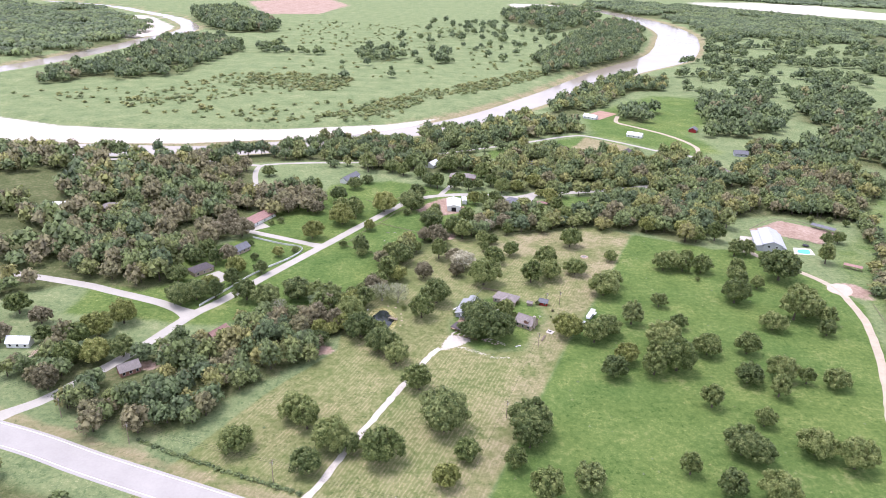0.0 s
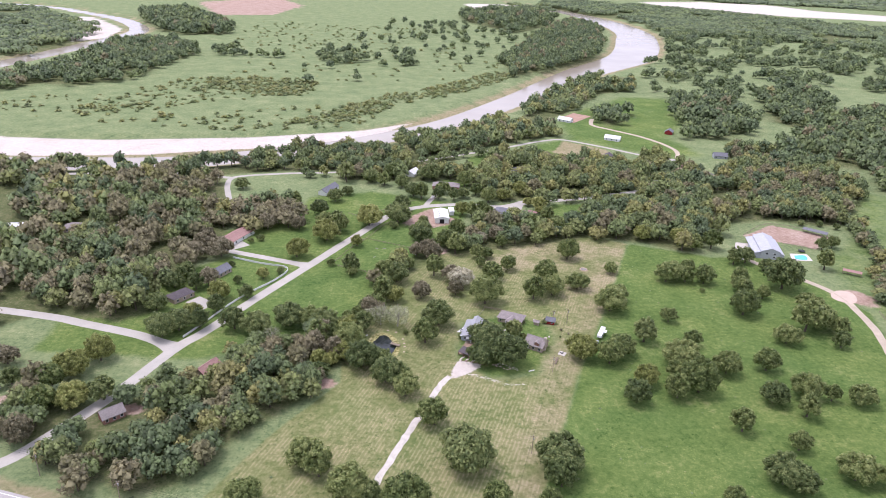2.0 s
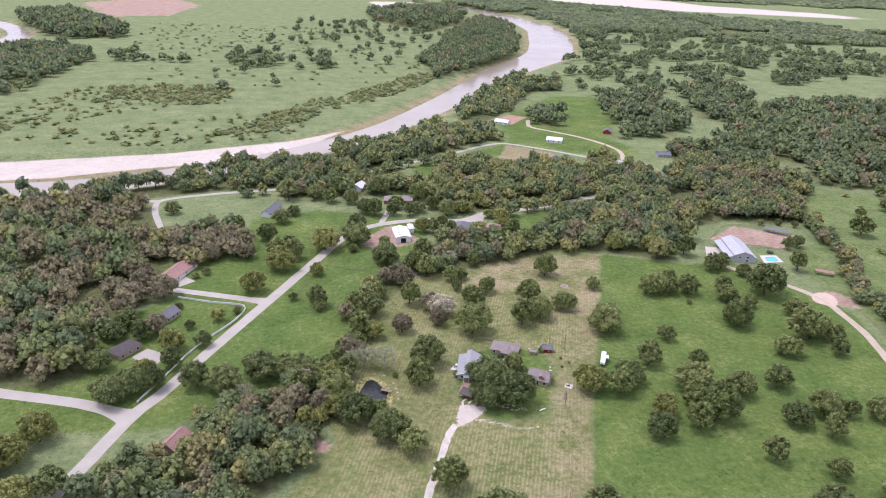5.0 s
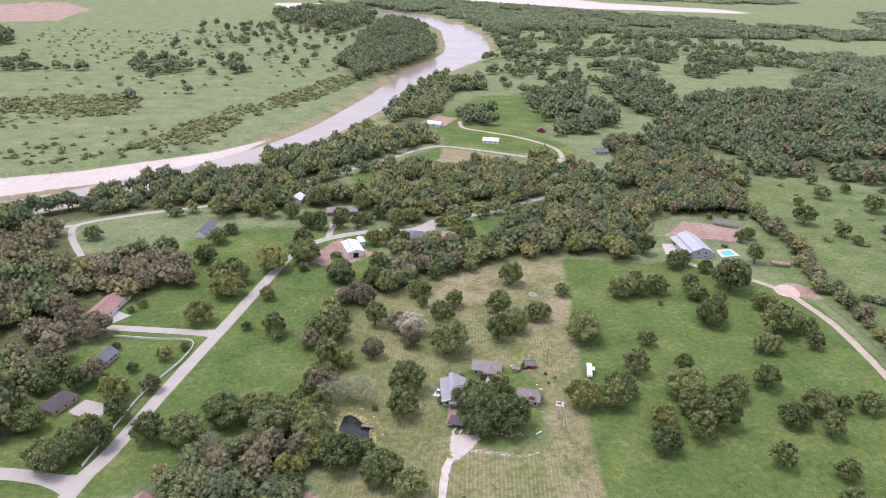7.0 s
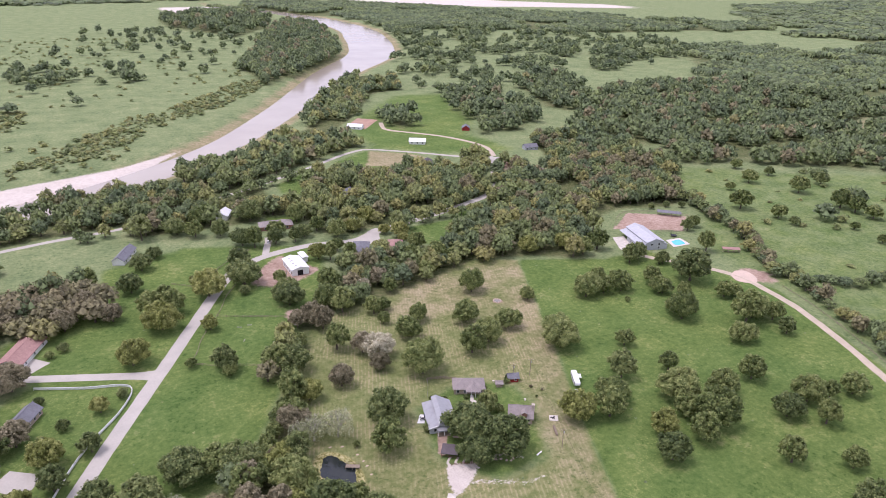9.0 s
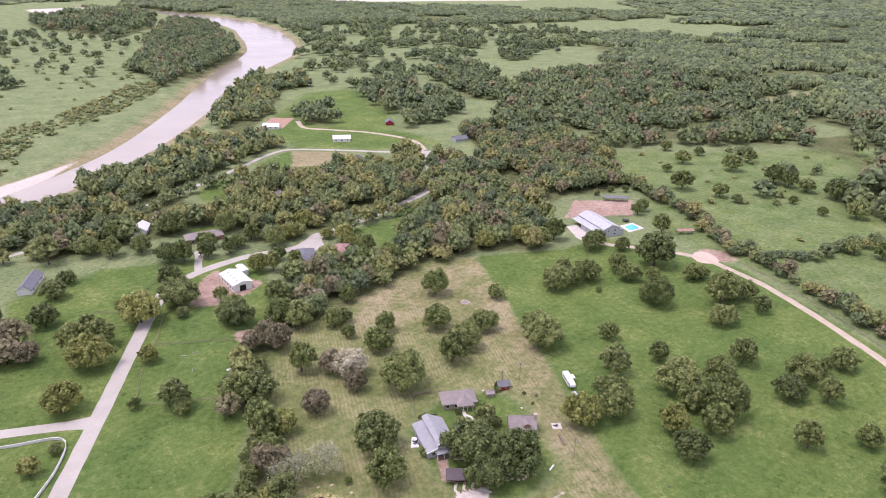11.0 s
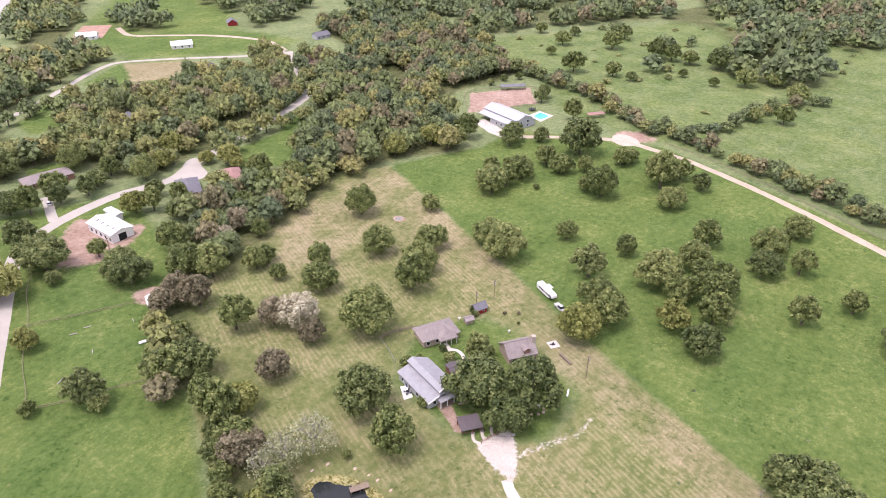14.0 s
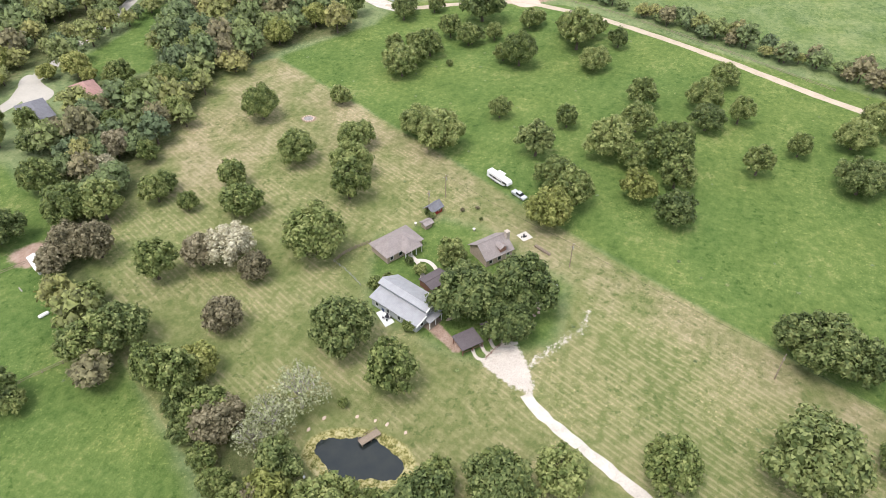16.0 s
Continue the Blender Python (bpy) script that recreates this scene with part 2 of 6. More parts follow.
# drill rows, two metres apart, along the hay land
waved = n.math("ADD", across, n.math("MULTIPLY", mid, 1.2))
rows_ = n.math("SINE", n.math("MULTIPLY", waved, math.tau / 1.6))
rowmask = n.math("MULTIPLY", n.step(rows_, -0.1, 0.8), n.step(n.math("ADD", n.attr("rows"), n.math("MULTIPLY", n.math("SUBTRACT", tex, 0.5), 0.9)), 0.45, 0.85))
rowmask = n.math("MULTIPLY", rowmask, n.step(clump, 0.1, 0.6))
col = n.mix(n.math("MULTIPLY", rowmask, 0.42), col, (0.45, 0.39, 0.23))
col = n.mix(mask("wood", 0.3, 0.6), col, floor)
col = n.mix(mask("soil", 0.15, 0.7, tex), col, soil)
col = n.mix(mask("sand", 0.12, 0.45, speck), col, sand)
algae = n.ramp(speck, [(0.2, (0.12, 0.12, 0.03)), (0.5, (0.36, 0.33, 0.13)), (0.8, (0.55, 0.49, 0.27))])
col = n.mix(mask("algae", 0.2, 0.25, tex), col, algae)
grassy = n.math("SUBTRACT", 1.0, n.math("MAXIMUM", mask("sand", 0.12, 0.45, speck), mask("soil", 0.15, 0.7, tex)))
tuft = n.math("MULTIPLY", n.step(n.noise(0.50, 4, 0.6), 0.565, 0.62), n.step(n.noise(0.05, 3), 0.44, 0.58))
pale = n.math("MULTIPLY", n.step(n.noise(1.25, 3, 0.6), 0.57, 0.64), n.step(n.noise(0.032, 3), 0.44, 0.62))
col = n.mix(n.math("MULTIPLY", n.math("MULTIPLY", tuft, grassy), 0.7), col, n.mix(1.0, col, (0.50, 0.62, 0.50), "MULTIPLY"))
col = n.mix(n.math("MULTIPLY", n.math("MULTIPLY", pale, grassy), 0.75), col, n.mix(1.0, col, (1.75, 1.5, 1.7), "MULTIPLY"))
n.colour(col)
n.bump(n.math("ADD", n.math("MULTIPLY", clump, 0.5), n.math("MULTIPLY", speck, 0.5)), 0.8, 0.45)
GROUND = n.m


# ---------------------------------------------------------------- plan helpers
def chain(pts, step=6.0):
    """A smooth line through the plan points (Catmull-Rom), about one point every step metres."""
    p = [Vector(q[:2]) for q in pts]
    p = [p[0] * 2 - p[1]] + p + [p[-1] * 2 - p[-2]]
    out = []
    for a, b, c, d in zip(p, p[1:], p[2:], p[3:]):
        k = max(2, int((c - b).length / step))
        for i in range(k):
            t = i / k
            out.append(0.5 * ((2 * b) + (c - a) * t + (2 * a - 5 * b + 4 * c - d) * t * t + (3 * b - a - 3 * c + d) * t ** 3))
    return out + [p[-2]]


def seg_dist(X, Y, line):
    """Distance of the points from a line of plan points, and the way along it from 0 to 1."""
    best, along = np.full(X.shape, 1e9), np.zeros(X.shape)
    m = len(line) - 1
    for i in range(m):
        ax, ay = line[i][0], line[i][1]
        bx, by = line[i + 1][0], line[i + 1][1]
        dx, dy = bx - ax, by - ay
        t = np.clip(((X - ax) * dx + (Y - ay) * dy) / (dx * dx + dy * dy + 1e-9), 0, 1)
        d = np.hypot(X - ax - t * dx, Y - ay - t * dy)
        near = d < best
        best = np.where(near, d, best)
        along = np.where(near, (i + t) / m, along)
    return best, along


def inside(X, Y, poly):
    """Signed distance to a plan polygon: positive inside."""
    poly = [(p[0], p[1]) for p in poly]
    odd = np.zeros(X.shape, bool)
    for (ax, ay), (bx, by) in zip(poly, poly[1:] + poly[:1]):
        cross = ((ay > Y) != (by > Y)) & (X < (bx - ax) * (Y - ay) / (by - ay + 1e-12) + ax)
        odd ^= cross
    d, _ = seg_dist(X, Y, poly + poly[:1])
    return np.where(odd, d, -d)


def soft(d, w):
    return np.clip(0.5 + d / (2 * w), 0, 1)


# ---------------------------------------------------------------- the lie of the land
RIVER = chain([(-1250, 2330), (-1000, 2215), (-860, 2085), (-690, 1905), (-580, 1680), (-598, 1480), (-622, 1320), (-650, 1180), (-690, 1060), (-760, 900), (-720, 740), (-560, 655), (-351, 664), (-235, 668), (-140, 702), (-52, 752), (50, 846), (160, 1000), (300, 1215), (432, 1385), (495, 1520), (549, 1680), (594, 1850), (605, 2100), (560, 2420), (420, 2800)], 18)
WATER_Z = -5.0


def half_width(s):
    """Half the water's width along the river."""
    return np.interp(s, [0, 0.2, 0.27, 0.36, 0.5, 0.56, 0.60, 0.66, 0.70, 0.76, 0.84, 0.9, 1], [20, 20, 22, 22, 20, 18, 22, 34, 44, 48, 42, 31, 28])


BAR = [(-620, 840), (-494, 781), (-415, 750), (-320, 742), (-172, 757), (-56, 792), (0, 830), (-54, 762), (-145, 722), (-254, 692), (-365, 686), (-440, 687), (-560, 690), (-680, 760)]
BAR2 = [(-636, 1470), (-602, 1570), (-620, 1700), (-770, 1930), (-830, 1950), (-690, 1700), (-660, 1500)]
HAY = [(-110, 195), (-70, 150), (0, 150), (69, 312), (92, 359), (117, 414), (140, 464), (110, 478), (60, 462), (20, 450), (0, 440), (-25, 405), (-50, 355), (-48, 300), (-75, 262)]
PASTURE = [(0, 150), (69, 312), (92, 359), (117, 414), (140, 464), (190, 440), (222, 440), (240, 400), (250, 360), (215, 260), (185, 150)]
LAWN = [(-128, 445), (-150, 480), (-95, 520), (-90, 560), (-40, 575), (0, 560), (40, 540), (10, 440), (-25, 400), (-55, 350), (-115, 320), (-200, 330), (-200, 375)]
EAST = [(330, 590), (390, 585), (480, 510), (600, 450), (640, 300), (420, 180), (190, 200), (218, 270), (246, 340), (252, 400), (262, 440), (310, 480)]
FARLAWN = [(195, 881), (299, 992), (369, 979), (368, 880), (284, 763), (295, 691), (255, 673), (193, 719), (161, 747), (168, 825)]

axis_x = np.concatenate([np.arange(-4200, -1500, 150), np.arange(-1500, -700, 25), np.arange(-700, -280, 12), np.arange(-280, -45, 3.2), np.arange(-45, 62, 1.25), np.arange(62, 320, 3.2), np.arange(320, 720, 7), np.arange(720, 1700, 25), np.arange(1700, 4300, 130)])
axis_y = np.concatenate([np.arange(-1200, 130, 70), np.arange(130, 299, 3.2), np.arange(299, 360, 1.25), np.arange(360, 560, 3.2), np.arange(560, 900, 5), np.arange(900, 1750, 17), np.arange(1750, 2600, 35), np.arange(2600, 4700, 120)])
GX, GY = np.meshgrid(axis_x, axis_y)
river_d, river_s = seg_dist(GX, GY, RIVER)
bank = river_d - half_width(river_s)
height = np.interp(bank, [-25, -6, 0, 8, 22, 40], [-8, -6.5, -5.0, -3.6, -0.8, 0.0])
bar = np.maximum(inside(GX, GY, BAR), inside(GX, GY, BAR2))
height = np.where(bar > -12, np.minimum(height, np.interp(bar, [-12, 0, 30], [0, -3.6, -4.3])), height)
height = np.where((bar > 0) & (bank > 3), np.maximum(height, -4.3), height)
POND = chain([(-32, 345), (-27.5, 345), (-23.5, 341), (-21, 335), (-20.5, 329), (-22, 324), (-26, 320.5), (-31, 322.5), (-34, 329), (-35.5, 338), (-32, 345)], 1.5)
pond_d = inside(GX, GY, POND)
height += np.interp(pond_d + 1.1 * np.sin(GX * 0.55 + 1) * np.sin(GY * 0.4), [-2.5, 0, 2.2, 4], [0, -0.5, -0.66, -1.5])
GARDEN = [(6, 322), (10, 312), (22, 300), (47, 303), (62, 330), (62, 350), (46, 366), (30, 362), (12, 354)]
masks = {
    "lush": np.maximum.reduce([soft(inside(GX, GY, PASTURE), 4), 0.78 * soft(inside(GX, GY, LAWN), 5), 0.75 * soft(inside(GX, GY, GARDEN), 5), 0.52 * soft(inside(GX, GY, EAST), 12), soft(inside(GX, GY, FARLAWN), 20) * 0.8]),
    "dry": soft(inside(GX, GY, HAY), 1.6) * (1 - 0.8 * soft(inside(GX, GY, GARDEN), 5)),
    "tan": np.zeros(GX.shape), "rows": np.zeros(GX.shape), "soil": np.zeros(GX.shape), "wood": np.zeros(GX.shape), "sand": np.zeros(GX.shape),
}
hay = soft(inside(GX, GY, HAY), 2)
edge, _ = seg_dist(GX, GY, [(0, 150), (69, 312), (92, 359), (117, 414), (140, 464)])
top, _ = seg_dist(GX, GY, [(60, 440), (112, 450), (130, 440), (100, 400)])
masks["tan"] = hay * np.maximum(0.54 * np.clip(1.25 - edge / 24, 0, 1), 0.54 * np.clip(1.3 - top / 30, 0, 1))
ROWFIELD = [(7, 303), (31, 289), (38, 270), (24, 224), (0, 170), (-45, 190), (-25, 245)]
masks["rows"] = (1 - soft(inside(GX, GY, GARDEN), 4)) * np.maximum(0.95 * soft(inside(GX, GY, ROWFIELD), 3), 0.66 * hay)
masks["sand"] = soft(bar, 4) * (bank > -20)
masks["tan"] = np.maximum(masks["tan"], 0.8 * np.clip(1.2 - np.abs(bank - 5) / 14, 0, 1))
PINK = [(-640, 2450), (-486, 2034), (-345, 2076), (-300, 2400), (-420, 2700)]
YELLOW = [(230, 2700), (258, 2254), (404, 2297), (440, 2700)]
SPIT = [(988, 2981), (1287, 3086), (1539, 2961), (1585, 2714), (1900, 2400), (1950, 2150), (1508, 2357), (1321, 2422), (1165, 2591), (985, 2835)]
PADDOCK = [(231, 478), (262, 499), (296, 474), (271, 454)]
BARNLOT = [(-14, 504), (-4, 527), (12, 534), (26, 505), (4, 492), (-8, 494)]
masks["soil"] = np.maximum.reduce([soft(inside(GX, GY, PINK), 25), soft(inside(GX, GY, PADDOCK), 3), 0.9 * soft(inside(GX, GY, BARNLOT), 4)])
for cx, cy, r in ((254, 380, 11), (8, 452, 5), (-4, 456, 6), (-187, 290, 8), (-136, 283, 5), (98, 422, 4), (-55, 300, 6), (250, 640, 9), (255, 620, 7)):
    masks["soil"] = np.maximum(masks["soil"], 0.85 * soft(r - np.hypot(GX - cx, GY - cy), r * 0.5))
masks["soil"] = np.maximum(masks["soil"], 0.8 * soft(1.9 - seg_dist(GX, GY, [(16, 334), (13.5, 330), (11, 325)])[0], 1.2))
verge, _ = seg_dist(GX, GY, [(-200, 250), (-130, 224), (-60, 198), (0, 176)])
masks["tan"] = np.maximum(masks["tan"], 0.75 * np.clip(1.4 - verge / 4, 0, 1))
masks["sand"] = np.maximum.reduce([masks["sand"], soft(inside(GX, GY, YELLOW), 20), 0.9 * soft(inside(GX, GY, SPIT), 60)])

# ---- woods: areas, spacing in metres, share of brown trees
BELTS = [
    ([(-330, 280), (-212, 366), (-168, 360), (-150, 372), (-165, 400), (-150, 420), (-133, 460), (-140, 500), (-95, 520), (-92, 545), (-150, 556), (-168, 610), (-240, 632), (-420, 640), (-450, 420)], 10.5, 0.42, "woods"),
    ([(-560, 635), (-350, 640), (-209, 645), (-139, 675), (-106, 700), (-51, 718), (-8, 748), (19, 756), (47, 761), (88, 813), (133, 854), (212, 1029), (314, 1161), (360, 1154), (326, 1027), (281, 1014), (232, 942), (195, 879), (151, 822), (157, 801), (168, 770), (125, 748), (86, 722), (46, 700), (-5, 645), (-70, 632), (-117, 628), (-182, 612), (-350, 618), (-560, 610)], 9.5, 0.10, "river_woods"),
    ([(12, 450), (32, 450), (55, 456), (84, 464), (112, 476), (150, 464), (178, 448), (206, 470), (228, 500), (262, 508), (300, 496), (325, 500), (300, 560), (262, 636), (240, 640), (212, 590), (170, 556), (140, 552), (96, 540), (60, 505), (30, 488)], 9.5, 0.20, "middle_woods"),
    ([(67, 658), (85, 676), (103, 687), (143, 659), (186, 672), (211, 660), (248, 688), (242, 655), (211, 616), (163, 570), (143, 560), (123, 557), (99, 545), (85, 555), (62, 550), (49, 555), (44, 580), (55, 623)], 9.0, 0.06, "village_woods"),
    ([(-30, 650), (14, 692), (38, 677), (38, 653), (36, 626), (52, 612), (44, 580), (37, 586), (16, 600), (-10, 600), (-60, 604), (-75, 612)], 9.5, 0.10, "river_lane_woods"),
    ([(-195, 272), (-172, 262), (-156, 246), (-122, 231), (-104, 233), (-90, 258), (-62, 288), (-42, 330), (-30, 372), (-62, 345), (-85, 336), (-105, 318), (-150, 284), (-178, 300)], 8.0, 0.3, "roadside_woods"),
    ([(-205, 214), (-160, 205), (-118, 190), (-150, 150), (-260, 170)], 8.0, 0.2, "verge_woods"),
    ([(-30, 400), (-14, 412), (2, 440), (22, 456), (20, 470), (-2, 452), (-20, 425), (-36, 408)], 8.5, 0.45, "hedge_woods"),
    ([(394, 693), (391, 644), (391, 582), (345, 522), (325, 504), (300, 500), (262, 512), (270, 560), (285, 600), (300, 651), (320, 700), (360, 715)], 9.0, 0.25, "barn_woods"),
    ([(484, 2076), (523, 1915), (437, 1558), (358, 1351), (272, 1229), (199, 1156), (166, 1111), (169, 1277), (258, 1531), (378, 1854)], 13.0, 0.10, "bank_woods"),
    ([(-555, 987), (-567, 1107), (-521, 1202), (-551, 1466), (-425, 1492), (-362, 1334), (-382, 1193), (-382, 1081), (-448, 1001), (-500, 1017), (-531, 957)], 14.0, 0.1, "point_woods"),
    ([(-682, 2008), (-594, 2128), (-395, 1781), (-370, 1606), (-450, 1588), (-522, 1627)], 17.0, 0.05, "bend_woods"),
    ([(324, 631), (391, 644), (434, 638), (394, 575), (455, 562), (482, 537), (521, 500), (540, 482), (798, 592), (866, 726), (802, 864), (669, 907), (595, 903), (487, 824), (396, 728)], 12.0, 0.10, "east_woods"),
    ([(183, 2260), (332, 2361), (466, 2259), (396, 1923), (268, 1736), (220, 1864), (165, 2008)], 24.0, 0.05, "meadow_woods"),
    ([(373, 984), (480, 1009), (420, 920), (336, 825), (314, 825), (331, 894)], 14.0, 0.05, "lawn_edge_woods"),
    ([(379, 873), (412, 820), (340, 744), (323, 759), (291, 754), (320, 800)], 13.0, 0.05, "barn_lane_woods"),
    ([(497, 993), (622, 1029), (545, 885), (457, 802), (434, 847)], 14.0, 0.08, "park_woods"),
    ([(229, 892), (278, 878), (243, 812), (228, 800), (212, 832)], 13.0, 0.0, "lawn_clump_trees"),
    ([(540, 482), (539, 430), (487, 400), (560, 380), (530, 310), (880, 240), (780, 330), (710, 430), (720, 560)], 13.5, 0.15, "far_pasture_woods"),
    ([(417, 380), (525, 414), (576, 394), (545, 346), (417, 310), (398, 328), (394, 348)], 15.0, 0.15, "pasture_woods"),
]
# unbroken far canopy: areas, spacing of the clumps, how much is left open
CANOPIES = [
    ([(700, 545), (690, 430), (760, 330), (900, 260), (1600, 420), (2394, 864), (1781, 1126), (1429, 1059), (1251, 1050), (1223, 1241), (988, 1140), (871, 987), (802, 864), (866, 726), (798, 592)], 29.0, 0.19, "south_woods"),
    ([(1010, 2624), (1129, 2444), (1286, 2150), (1506, 2005), (1577, 1727), (1754, 1567), (1565, 1410), (1388, 1500), (1149, 1525), (1016, 1659), (857, 1752), (672, 1834)], 32.0, 0.18, "ridge_woods"),
    ([(640, 1560), (672, 1834), (857, 1752), (1129, 2444), (1010, 2624), (700, 2900), (500, 2700), (300, 2480), (560, 2390), (680, 2150), (690, 1850)], 34.0, 0.12, "north_woods"),
    ([(-1193, 2131), (-990, 2098), (-796, 1816), (-637, 1547), (-612, 1412), (-640, 1327), (-690, 1240), (-760, 1080), (-900, 1100), (-1300, 1700), (-1450, 2200)], 34.0, 0.06, "west_woods"),
    ([(-2200, 2600), (-900, 2700), (400, 3000), (1000, 3250), (2400, 2600), (2900, 3300), (800, 4200), (-2000, 3500)], 88.0, 0.10, "horizon_woods"),
    ([(1754, 1567), (1700, 1400), (1621, 1300), (1560, 1084), (1781, 1126), (2394, 864), (3400, 900), (3400, 2300), (2300, 2100)], 66.0, 0.10, "eastern_horizon_woods"),
]
# lawns, clearings and far fields that stay free of trees
LAWNS = [
    [(48, 676), (83, 703), (61, 640), (46, 654)],
    [(110, 718), (154, 744), (193, 719), (196, 680), (139, 679)],
    [(102, 545), (137, 546), (162, 567), (178, 544), (138, 524), (107, 505), (90, 520)],
    [(19, 610), (43, 602), (42, 584), (18, 583)],
]
DRYPATCH = [(159, 744), (197, 708), (195, 686), (166, 675), (137, 698)]
CLEARINGS = [
    [(666, 613), (749, 628), (825, 627), (887, 608), (811, 582), (733, 589), (654, 591)],
    [(622, 518), (661, 521), (655, 487), (632, 472), (594, 490)],
    [(575, 443), (603, 433), (611, 410), (569, 405), (550, 423)],
    [(1305, 1414), (1586, 1448), (1495, 1206), (1500, 1084), (1356, 1087), (1244, 1274), (1196, 1409)],
]
PARKS = [
    ([(672, 1834), (809, 1783), (977, 1676), (1114, 1483), (1177, 1323), (1056, 1171), (788, 1050), (651, 1020), (496, 837), (449, 830), (380, 860), (346, 1029), (417, 1237), (560, 1560)], 17.0, 0.62, "parkland_trees"),
    ([(-343, 1388), (-268, 1421), (-184, 1429), (-95, 1396), (22, 1365), (9, 1216), (-72, 1230), (-173, 1248), (-252, 1288), (-322, 1274)], 19.0, 0.62, "meadow_trees"),
    ([(6, 1878), (105, 1967), (281, 1796), (259, 1486), (144, 1347), (35, 1398), (-94, 1530)], 32.0, 0.40, "far_meadow_trees"),
    ([(-250, 1080), (0, 1060), (130, 1180), (200, 1300), (60, 1360), (-200, 1230)], 40.0, 0.22, "lone_meadow_trees"),
    ([(340, 575), (395, 575), (480, 495), (540, 440), (480, 350), (320, 300), (300, 420)], 24.0, 0.10, "pasture_trees"),
]
SHRUBS = [
    ([(-290, 1090), (-235, 1093), (-177, 1093), (-126, 1063), (-131, 994), (-162, 955), (-214, 966), (-276, 1010)], 7.5, 0.75),
    ([(150, 1190), (172, 1134), (109, 1034), (47, 972), (-12, 921), (-53, 848), (-97, 797), (-137, 807), (-103, 860), (-80, 907), (-13, 985), (44, 1047), (103, 1123)], 7.0, 0.8),
    ([(-353, 992), (-302, 1091), (-138, 1064), (-128, 977), (-245, 925), (-359, 815), (-402, 841)], 10.0, 0.45),
    ([(-359, 815), (-193, 878), (-70, 908), (-39, 845), (-75, 785), (-191, 775), (-324, 804)], 10.0, 0.40),
    ([(-300, 1080), (100, 1080), (300, 1400), (-200, 1500)], 18.0, 0.25),
    ([(-340, 1420), (20, 1400), (60, 1800), (-350, 1900)], 20.0, 0.40),
    ([(-560, 880), (-420, 830), (-300, 860), (-330, 960), (-520, 960)], 14.0, 0.35),
    ([(340, 575), (395, 575), (480, 495), (600, 440), (560, 300), (320, 300), (300, 420)], 14.0, 0.12),
]
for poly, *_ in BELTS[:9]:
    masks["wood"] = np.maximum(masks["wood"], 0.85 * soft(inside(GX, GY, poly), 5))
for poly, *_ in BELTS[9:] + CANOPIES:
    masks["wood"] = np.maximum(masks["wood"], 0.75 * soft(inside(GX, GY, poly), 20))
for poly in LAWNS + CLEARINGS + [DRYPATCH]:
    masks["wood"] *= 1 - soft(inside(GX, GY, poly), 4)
for poly in LAWNS:
    masks["lush"] = np.maximum(masks["lush"], 0.8 * soft(inside(GX, GY, poly), 4))
masks["tan"] = np.maximum.reduce([masks["tan"], 0.9 * soft(inside(GX, GY, DRYPATCH), 3), 0.7 * soft(inside(GX, GY, CLEARINGS[0]), 10)])

ny, nx = GX.shape
ground_mesh = bpy.data.meshes.new("ground")
idx = np.arange(nx * ny).reshape(ny, nx)
quads = np.stack([idx[:-1, :-1], idx[:-1, 1:], idx[1:, 1:], idx[1:, :-1]], -1).reshape(-1, 4)
co = np.stack([GX, GY, height], -1).reshape(-1, 3).astype(np.float32)


def fill(mesh, verts, faces, k):
    """Vertices and faces of k corners each into an empty mesh."""
    mesh.vertices.add(len(verts))
    mesh.vertices.foreach_set("co", np.asarray(verts, np.float32).ravel())
    mesh.loops.add(len(faces) * k)
    mesh.loops.foreach_set("vertex_index", np.asarray(faces, np.int32).ravel())
    mesh.polygons.add(len(faces))
    mesh.polygons.foreach_set("loop_start", np.arange(0, len(faces) * k, k, dtype=np.int32))
    mesh.update(calc_edges=True)
    mesh.validate()


fill(ground_mesh, co, quads, 4)
masks["algae"] = np.clip(1.3 - np.abs(pond_d - 1.4) / 2.6, 0, 1)
FAN = [(8, 317), (12, 317), (16, 315), (19.5, 313.5), (16.5, 309.5), (12.5, 306), (8, 303.5), (4, 302), (4.5, 308)]
masks["sand"] = np.maximum(masks["sand"], soft(inside(GX, GY, FAN), 1.6))
for line_ in (((12, 306), (22, 301), (32, 295.5), (37, 297)), ((26, 313), (30, 314), (36, 309))):
    masks["sand"] = np.maximum(masks["sand"], 0.48 * np.clip(1.35 - seg_dist(GX, GY, line_)[0] / 2.2, 0, 1))
for key, values in masks.items():
    a = ground_mesh.attributes.new(key, "FLOAT", "POINT")
    a.data.foreach_set("value", values.astype(np.float32).ravel())
ground_mesh.polygons.foreach_set("use_smooth", np.ones(len(quads), bool))
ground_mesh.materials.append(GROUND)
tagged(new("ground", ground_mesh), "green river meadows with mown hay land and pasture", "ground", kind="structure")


# ---------------------------------------------------------------- building blocks
def part(name, bm, material, parent=None, label=""):
    me = bpy.data.meshes.new(name)
    bm.to_mesh(me)
    bm.free()
    me.materials.append(material)
    ob = new(name, me)
    if parent:
        ob.parent = parent
    if label:
        ob["label"] = label
    return ob


def thing(name, m, label, category, group="", kind=""):
    e = new(name)
    e.matrix_world = m
    e.empty_display_size = 0.5
    return tagged(e, label, category, group, kind)


